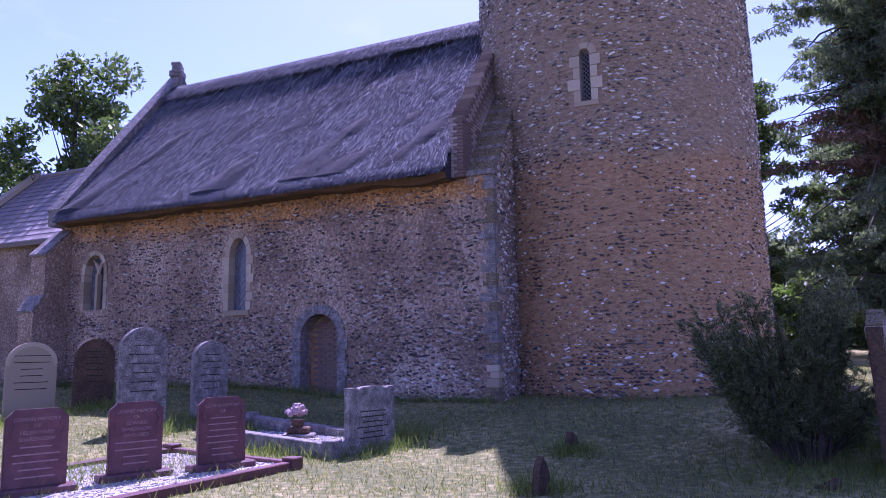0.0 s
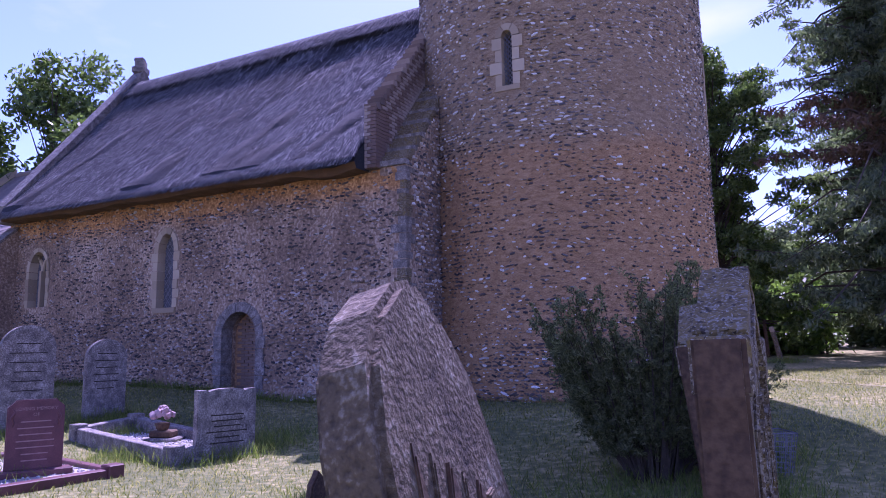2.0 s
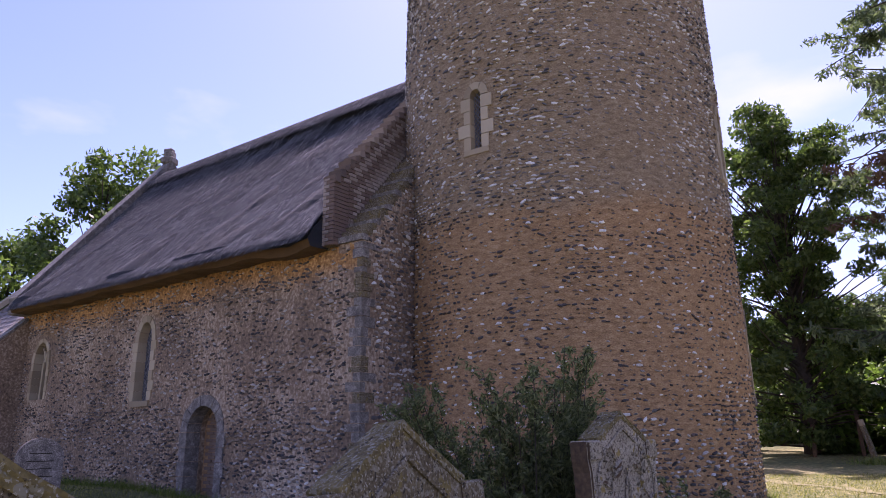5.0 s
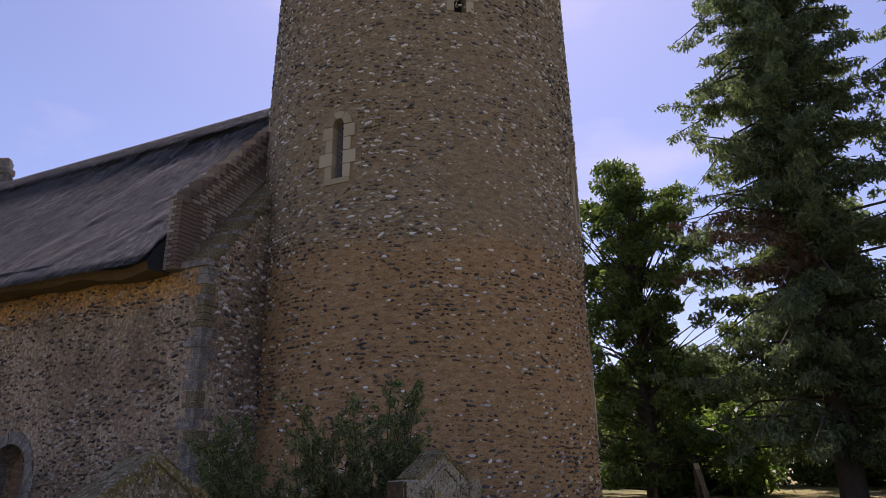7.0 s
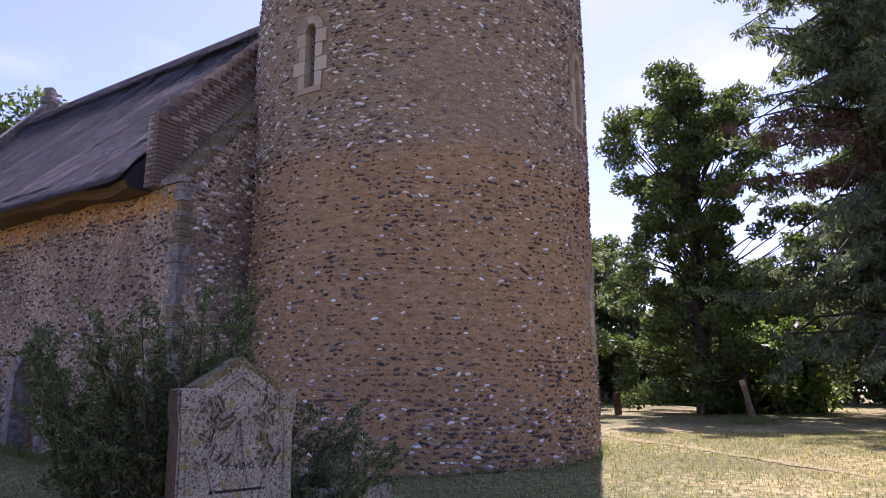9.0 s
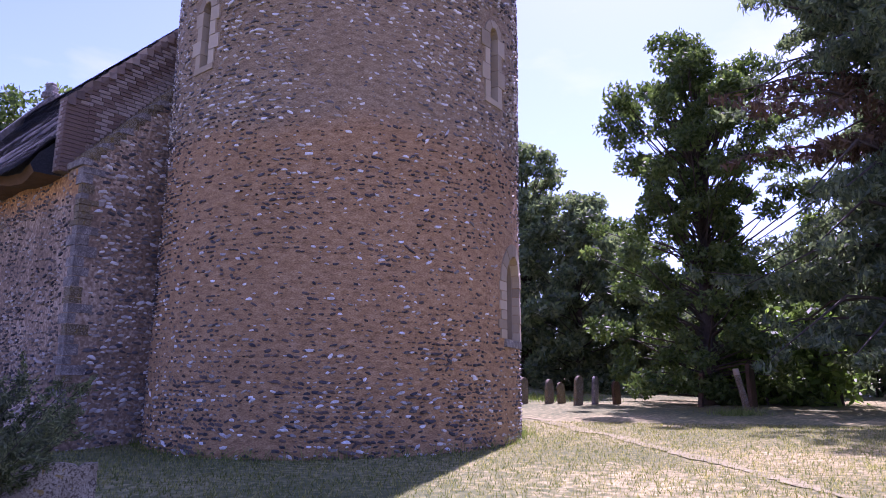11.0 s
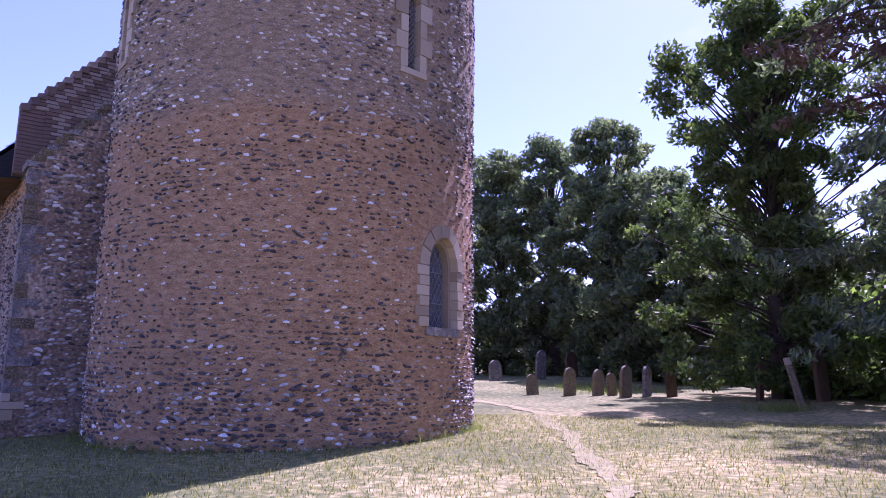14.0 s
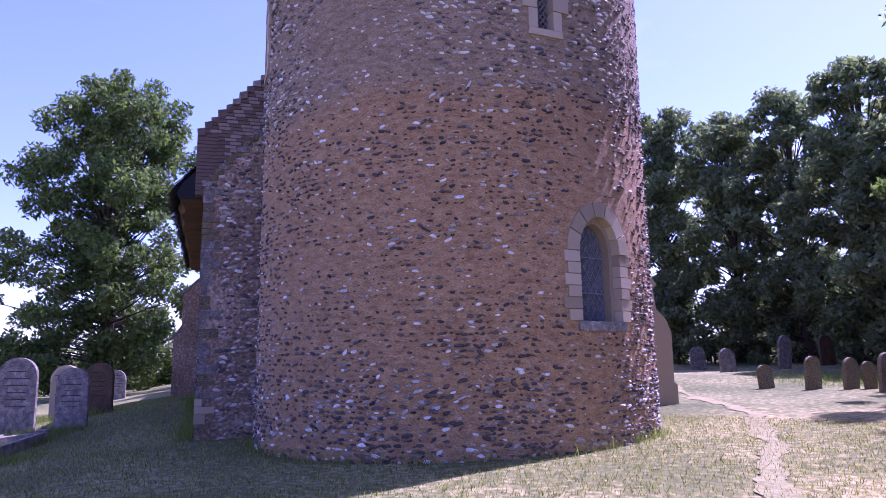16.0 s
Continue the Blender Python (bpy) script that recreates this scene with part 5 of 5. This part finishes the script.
for k, (x, y, h, w, m) in enumerate([(4.75, 28.6, 0.7, 0.45, M_OLDSTONE), (6.0, 28.5, 0.92, 0.5, M_OLDSTONE), (6.85, 28.7, 0.85, 0.55, M_OLDSTONE), (7.25, 28.9, 0.75, 0.35, M_OLDSTONE), (7.85, 28.0, 0.98, 0.5, M_OLDSTONE), (8.35, 28.6, 0.95, 0.42, M_GREYSTONE), (9.05, 28.8, 0.8, 0.4, M_BROWNSTONE), (1.4, 33.5, 0.9, 0.7, M_GREYSTONE), (2.6, 35.5, 1.3, 0.7, M_GREYSTONE), (3.1, 38.5, 1.2, 0.7, M_BROWNSTONE), (13.0, 27.6, 1.4, 0.75, M_BROWNSTONE), (11.5, 27.4, 1.05, 0.4, M_BROWNSTONE), (-1.0, 36.0, 1.0, 0.7, M_GREYSTONE)]):
    far_stone(x, y, h, w, ((k * 5) % 7 - 3, (k * 3) % 9 - 4), "weathered round-topped headstone below the wood", m, k)


def post(x, y, h, lean, label):
    z = ground_z(x, y) - 0.1
    e = thing("post", (x, y, z), label, "post")
    e.matrix_basis = pose(x, y, z, 0, lean, 0)
    bm = bmesh.new()
    tube(bm, [(0, 0, 0), (0.01, 0, h * 0.5), (0, 0, h)], [0.1, 0.085, 0.08], 8)
    part("shaft", bm, M_OLDSTONE, e)
    bm = bmesh.new()
    tube(bm, [(0, 0, h - 0.16), (0, 0, h + 0.01)], [0.086, 0.08], 8)
    part("pale_top", bm, M_STONE, e)


post(12.5, 25.3, 1.24, -12, "leaning weathered post with a pale top")


def fence(x0, y0, x1, y1):
    e = thing("fence", (x0, y0, ground_z(x0, y0)), "low dark post and rail fence under the trees", "fence")
    n = 9
    for k in range(n):
        u = k / (n - 1)
        x, y = (x1 - x0) * u, (y1 - y0) * u
        bm = bmesh.new()
        z = ground_z(x0 + x, y0 + y) - ground_z(x0, y0)
        box(bm, (x - 0.05, y - 0.05, z - 0.1), (x + 0.05, y + 0.05, z + 1.1), 0.01)
        part("fence_post", bm, M_WOOD, e)
    for zz in (0.45, 0.9):
        bm = bmesh.new()
        d = Vector((x1 - x0, y1 - y0, ground_z(x1, y1) - ground_z(x0, y0)))
        tube(bm, [Vector((0, 0, zz)), d * 0.5 + Vector((0, 0, zz)), d + Vector((0, 0, zz))], [0.04] * 3, 5)
        part("fence_rail", bm, M_WOOD, e)


fence(-9, 42, 5, 45)


def cottage(x, y):
    z = ground_z(x, y)
    e = thing("cottage", (x, y, z), "distant cottage with a red tiled roof beyond the trees", "house")
    bm = bmesh.new()
    box(bm, (-5, -3, -0.2), (5, 3, 2.6))
    part("wall", bm, M_STONE, e)
    bm = bmesh.new()
    prism(bm, [(-3.4, 2.5), (0, 5.2), (3.4, 2.5)], -5.2, 5.2)
    bmesh.ops.transform(bm, matrix=pose(0, 0, 0, 0, 0, 90), verts=bm.verts)
    part("roof", bm, M_BRICK, e)
    for k in (-3, 0, 3):
        bm = bmesh.new()
        box(bm, (k - 0.5, -3.04, 0.9), (k + 0.5, -2.98, 2.0))
        part("window", bm, M_GLASS, e)


cottage(-7.5, 66)


# ---- trees ----
def leaf_cloud(name, centres, radii, count, size, material, parent, flat=0.7, seed=1, droop=0.0, slim=0.45):
    rng = np.random.default_rng(seed)
    c = np.array(centres)
    r = np.array(radii)
    w = r ** 2
    pick = rng.choice(len(c), count, p=w / w.sum())
    d = rng.normal(size=(count, 3))
    d /= np.linalg.norm(d, axis=1)[:, None]
    rad = r[pick] * (0.35 + 0.7 * rng.random(count))
    p = c[pick] + d * rad[:, None] * np.array([1, 1, flat])
    a = rng.normal(size=(count, 3)) + d * 0.3
    a[:, 2] -= droop
    a /= np.linalg.norm(a, axis=1)[:, None]
    b = np.cross(a, rng.normal(size=(count, 3)))
    b /= np.linalg.norm(b, axis=1)[:, None]
    s = size * (0.6 + 0.8 * rng.random(count))[:, None]
    v = np.stack([p - a * s, p + b * s * slim, p + a * s, p - b * s * slim], axis=1).reshape(-1, 3)
    me = bpy.data.meshes.new(name)
    me.from_pydata(v.tolist(), [], np.arange(count * 4).reshape(-1, 4).tolist())
    me.materials.append(material)
    ob = new(name, me)
    ob.parent = parent
    return ob


def tree(x, y, h, spread, leaves, label, seed, size=0.16, count=16000, bare=0.2, clumps=46, tight=1.0):
    rnd = random.Random(seed)
    z = ground_z(x, y) - 0.1
    e = thing("tree", (x, y, z), label, "tree", "trees")
    bm = bmesh.new()
    tube(bm, [(0, 0, 0), (rnd.uniform(-.2, .2), rnd.uniform(-.2, .2), h * 0.3), (rnd.uniform(-.4, .4), rnd.uniform(-.4, .4), h * 0.6), (0, 0, h * 0.9)], [h * 0.024, h * 0.018, h * 0.011, 0.03], 9)
    cs, rs = [], []
    for k in range(clumps):
        q = (k + 0.5) / clumps
        zz = h * (bare + (0.95 - bare) * q)
        wide = spread * math.sqrt(max(0.05, 1 - ((q - 0.42) / 0.62) ** 2))
        a = k * 2.4 + rnd.uniform(-.6, .6)
        rr = wide * rnd.uniform(0.12, 0.95)
        c = (math.cos(a) * rr, math.sin(a) * rr, zz + rnd.uniform(-.5, .5))
        cs.append(c)
        rs.append(spread * rnd.uniform(0.2, 0.36) * tight)
        tube(bm, [(0, 0, zz * 0.72), (c[0] * 0.5, c[1] * 0.5, zz * 0.86), c], [h * 0.0035, h * 0.002, 0.008], 5)
    part("trunk", bm, M_BARK, e)
    leaf_cloud("crown", cs, rs, count, size, leaves, e, 0.75, seed)
    return e


tree(-14.2, 26.6, 12.3, 3.6, M_LEAF, "leafy green tree beyond the chancel", 3, count=15000, size=0.13, tight=0.9)
tree(-19.0, 27.5, 9.2, 3.4, M_LEAF, "small leafy tree beyond the chancel", 4, count=12000, size=0.13)
tree(-10.6, 27.8, 9.0, 2.4, M_LEAF, "small leafy tree beyond the chancel", 14, count=7000, size=0.13)
tree(12.0, 29.2, 12.7, 4.1, M_LEAF, "ivy-clad broadleaf tree with an open sunlit crown", 5, count=62000, bare=0.03, size=0.095, clumps=230, tight=0.44)
tree(-24.6, 20.2, 17.0, 6.0, M_LEAF, "broad round-crowned tree beyond the headstones", 6, count=74000, bare=0.06, size=0.13, clumps=240, tight=0.5)
for k, (x, y, h) in enumerate([(-15, 47, 14.5), (-10.5, 45, 14), (-6.5, 44, 14.5), (-2.6, 43.5, 13.0), (0.8, 43, 13.5), (4.4, 41, 13.5), (7.3, 38, 9.5), (9.5, 42, 8), (13.5, 40, 5.5), (17.5, 38, 6.5), (21.5, 33, 13), (25, 28, 13), (-20, 48, 14)]):
    tree(x, y, h, 3.4, M_DARKLEAF, "dark broadleaf tree in the boundary wood", 20 + k, count=30000, bare=0.0, size=0.14, clumps=130, tight=0.66)


def hedge(x0, y0, x1, y1, h, label, seed, material, count=16000):
    e = thing("hedge", (x0, y0, ground_z(x0, y0)), label, "hedge")
    rnd = random.Random(seed)
    n = 40
    cs, rs = [], []
    bm = bmesh.new()
    for k in range(n):
        u = k / (n - 1)
        x, y = (x1 - x0) * u + rnd.uniform(-.6, .6), (y1 - y0) * u + rnd.uniform(-.6, .6)
        for j in range(3):
            cs.append((x + rnd.uniform(-.5, .5), y + rnd.uniform(-.5, .5), h * (0.2 + 0.35 * j) * rnd.uniform(0.7, 1.1) + ground_z(x0 + x, y0 + y) - ground_z(x0, y0)))
            rs.append(rnd.uniform(0.7, 1.1))
        tube(bm, [(x, y, -0.2), (x + rnd.uniform(-.3, .3), y, h * 0.7)], [0.05, 0.015], 5)
    part("stem_frame", bm, M_BARK, e)
    leaf_cloud("foliage", cs, rs, count, 0.16, material, e, 0.9, seed)


hedge(-24, 50, 9, 45.5, 4.0, "dark undergrowth along the wood's edge", 1, M_DARKLEAF, 24000)
hedge(8, 40, 27, 31, 4.2, "dark undergrowth along the wood's edge", 2, M_DARKLEAF, 20000)
hedge(-40, 26, -24, 34, 3.0, "hedge and undergrowth beyond the headstones", 3, M_LEAF, 14000)
hedge(-38, 8, -30, 27, 3.0, "hedge and undergrowth beyond the headstones", 4, M_LEAF, 16000)
hedge(13.2, 30.0, 15.5, 29.0, 2.4, "bright green sunlit elder bush below the wood", 5, M_BRIGHT, 5000)


def conifer(x, y, h, spread, seed):
    rnd = random.Random(seed)
    z = ground_z(x, y) - 0.1
    e = thing("conifer", (x, y, z), "tall dark drooping conifer with brown dead sprays", "tree", "trees")
    bm = bmesh.new()
    tube(bm, [(0, 0, 0), (0, 0, h * 0.5), (0, 0, h)], [0.4, 0.25, 0.03], 9)
    cs, rs = [], []
    dead_c, dead_r = [], []
    limbs = bmesh.new()
    for k in range(210):
        q = k / 210
        zz = h * (0.06 + 0.92 * q)
        L = spread * (1 - q) ** 0.5 * rnd.uniform(0.45, 1.15) + 0.3
        a = k * 2.4 + rnd.uniform(-.4, .4)
        rise = rnd.uniform(-0.35, 0.12)
        tip = (math.cos(a) * L, math.sin(a) * L, zz + L * rise)
        tube(limbs, [(0, 0, zz), (tip[0] * 0.5, tip[1] * 0.5, zz + 0.05), tip], [0.06, 0.04, 0.01], 4)
        dead = 0.22 < q < 0.33 and math.cos(a - 3.6) > 0.85
        for j in range(8):
            u = 0.2 + 0.8 * j / 7
            (dead_c if dead else cs).append((tip[0] * u + rnd.uniform(-.2, .2), tip[1] * u + rnd.uniform(-.2, .2), zz + (tip[2] - zz) * u ** 1.5 - rnd.uniform(0, .35)))
            (dead_r if dead else rs).append(0.5 * (1.3 - 0.7 * u))
    part("trunk", bm, M_BARK, e)
    tagged(part("limb_frame", limbs, M_BARK, e), kind="stuff")
    leaf_cloud("foliage", cs, rs, 160000, 0.12, M_NEEDLE, e, 0.6, seed, 0.8, 0.28)
    leaf_cloud("dead_sprays", dead_c, dead_r, 2200, 0.13, M_BROWNLEAF, e, 0.5, seed, 0.8, 0.28)
    return e


conifer(16.9, 25.4, 26.0, 5.3, 7)
conifer(22.0, 22.5, 20.0, 5.0, 8)


def juniper(x, y):
    rnd = random.Random(9)
    rng = np.random.default_rng(3)
    z = ground_z(x, y) - 0.05
    e = thing("juniper_bush", (x, y, z), "scruffy green juniper bush with straggling shoots", "shrub")
    bm = bmesh.new()
    clouds = []
    for k in range(165):
        a = k * 2.4 + rnd.uniform(-.3, .3)
        lean = 0.06 + 0.98 * ((k * 0.618) % 1.0)
        reach = rnd.uniform(1.1, 2.25) * (1.0 - 0.3 * lean)
        if k % 27 == 5:
            reach *= 1.22
        d = Vector((math.cos(a) * math.sin(lean), math.sin(a) * math.sin(lean), math.cos(lean)))
        side = d.cross(Vector((-math.sin(a), math.cos(a), 0)))
        p0 = Vector((math.cos(a) * 0.2, math.sin(a) * 0.2, 0.05))
        def at(t):
            return p0 + d * reach * t + Vector((0, 0, 0.22 * lean * reach)) * t * t + side * 0.06 * math.sin(3 * t + k)
        tube(bm, [at(t) for t in (0, 0.35, 0.7, 1.0)], [0.017, 0.011, 0.006, 0.002], 4)
        for j in range(17):
            t = 0.22 + 0.78 * (j + rnd.random()) / 17
            base = at(t)
            out = (d * 0.7 + Vector((rnd.gauss(0, .6), rnd.gauss(0, .6), rnd.gauss(0.15, .5)))).normalized()
            span = rnd.uniform(0.12, 0.36) * (1.25 - 0.6 * t)
            n = 62
            u = rng.uniform(0.05, 1.0, n)[:, None]
            c = np.array(base[:]) + np.array(out[:]) * u * span + rng.normal(size=(n, 3)) * 0.016
            ax = np.array(out[:]) * 0.6 + rng.normal(size=(n, 3)) * 0.55
            ax /= np.linalg.norm(ax, axis=1)[:, None]
            sd = np.cross(ax, rng.normal(size=(n, 3)))
            sd /= np.linalg.norm(sd, axis=1)[:, None]
            ln = rng.uniform(0.014, 0.034, n)[:, None]
            clouds.append(np.stack([c - ax * ln, c + sd * ln * 0.24, c + ax * ln, c - sd * ln * 0.24], axis=1).reshape(-1, 3))
    part("stem_frame", bm, M_BARK, e)
    allv = np.concatenate(clouds)
    me = bpy.data.meshes.new("foliage")
    me.from_pydata(allv.tolist(), [], np.arange(len(allv)).reshape(-1, 4).tolist())
    me.materials.append(M_BUSH)
    ob = new("foliage", me)
    ob.parent = e


juniper(4.08, 8.65)


# ---- grass ----
def grass():
    rng = np.random.default_rng(12)
    def blades(name, pts, h0, h1, wid, label, material):
        n = len(pts)
        z = np.array([ground_z(px, py) for px, py in pts])
        base = np.column_stack([pts, z - 0.01])
        a = rng.uniform(0, 6.283, n)
        side = np.column_stack([np.cos(a), np.sin(a), np.zeros(n)]) * wid
        lean = rng.normal(0, 0.5, (n, 3))
        lean[:, 2] = 0
        h = rng.uniform(h0, h1, n)[:, None]
        tip = base + (np.array([0, 0, 1.0]) + lean) * h
        v = np.stack([base - side, base + side, tip], axis=1).reshape(-1, 3)
        me = bpy.data.meshes.new(name)
        me.from_pydata(v.tolist(), [], np.arange(n * 3).reshape(-1, 3).tolist())
        me.materials.append(material)
        ob = new(name, me)
        tagged(ob, label, "grass", kind="stuff")
    def clear(pts):
        q = pts - np.array([O.x, O.y])
        i = q @ np.array([N.x, N.y])
        s = q @ np.array([U.x, U.y])
        rr = np.hypot(pts[:, 0] - CX, pts[:, 1] - CY)
        return pts[~((i > -0.02) & (i < WIDE) & (s > S_W) & (s < 19)) & (rr > 3.28)]
    p = np.column_stack([rng.uniform(-11, 15, 230000), rng.uniform(3.5, 21, 230000)])
    blades("grass", clear(p), 0.025, 0.07, 0.006, "short dry mown grass blades", M_BLADE)
    # longer green growth round stones and along the walls
    spots = [(-1.3, 10.75, 0.6), (-1.7, 10.5, 0.5), (-3.4, 12.4, 0.5), (-2.6, 10.7, 0.5), (-5.2, 12.3, 0.6), (-8.0, 13.5, 0.7), (-4.4, 13.2, 0.5), (-7.2, 14.5, 0.5), (-0.9, 11.2, 0.6), (3.3, 3.6, 0.5), (3.7, 5.4, 0.5), (4.85, 7.85, 0.5), (5.3, 9.1, 0.5), (3.95, 8.1, 1.0), (1.5, 9.7, 0.3), (0.75, 7.6, 0.3), (-3.9, 9.0, 1.0), (-5.0, 8.3, 1.2), (12.05, 24.1, 0.5), (6, 32, 2.0)]
    tall = [np.column_stack([rng.normal(x, r * 0.6, int(1400 * r)), rng.normal(y, r * 0.6, int(1400 * r))]) for x, y, r in spots]
    t = rng.uniform(-185, 30, 900) * math.pi / 180
    rad = 3.3 + np.abs(rng.normal(0, 0.12, 900))
    tall.append(np.column_stack([CX + rad * np.cos(t), CY + rad * np.sin(t)]))
    s = rng.uniform(S_W, 12, 3500)
    d = -np.abs(rng.normal(0, 0.15, 3500)) - 0.03
    tall.append(np.array([[O.x, O.y]]) + s[:, None] * np.array([[U.x, U.y]]) + d[:, None] * np.array([[N.x, N.y]]))
    blades("long_grass", clear(np.concatenate(tall)), 0.06, 0.26, 0.006, "long green grass tufts round the stones", M_GREENBLADE)


M_GREENBLADE = leafy(mat("green_blades", [(0.06, 0.09, 0.02), (0.12, 0.18, 0.03), (0.25, 0.26, 0.08)], 0.6, 8, 0.8, 0, island=True))
grass()


def worn_path():
    line = [(13.4, 7.2), (12.2, 10.0), (11.3, 12.7), (10.65, 14.3), (10.0, 15.8), (9.4, 17.6), (8.3, 19.5), (7.5, 21.4), (5.6, 23.8), (2, 28)]
    for _ in range(3):
        line = [line[0]] + [q for (ax, ay), (bx, by) in zip(line, line[1:]) for q in ((ax * 0.75 + bx * 0.25, ay * 0.75 + by * 0.25), (ax * 0.25 + bx * 0.75, ay * 0.25 + by * 0.75))] + [line[-1]]
    bm = bmesh.new()
    rows = []
    for (x0, y0), (x1, y1) in zip(line, line[1:]):
        for k in range(6):
            u = k / 6
            x, y = x0 + (x1 - x0) * u, y0 + (y1 - y0) * u
            d = Vector((x1 - x0, y1 - y0, 0)).normalized()
            n = Vector((-d.y, d.x, 0))
            w0 = max(0.02, 0.14 + 0.2 * noise.noise(Vector((x * 0.9, y * 0.9, 1))) + 0.07 * noise.noise(Vector((x * 6, y * 6, 1))))
            w1 = max(0.02, 0.14 + 0.2 * noise.noise(Vector((x * 0.9, y * 0.9, 8))) + 0.07 * noise.noise(Vector((x * 6, y * 6, 8))))
            rows.append([Vector((x, y, 0)) + n * t for t in (-w0, -w0 * 0.4, w1 * 0.4, w1)])
    vs = []
    for r in rows:
        vs.append([bm.verts.new((p.x, p.y, ground_z(p.x, p.y) + 0.012)) for p in r])
    for a, b in zip(vs, vs[1:]):
        for k in range(3):
            bm.faces.new([a[k], a[k + 1], b[k + 1], b[k]])
    bmesh.ops.recalc_face_normals(bm, faces=bm.faces)
    tagged(link("path", bm, M_PATH), "narrow trodden earth path across dry grass", "path", kind="structure")


worn_path()

# ---- facing stones, last ----
tower_flints()
nave_flints()
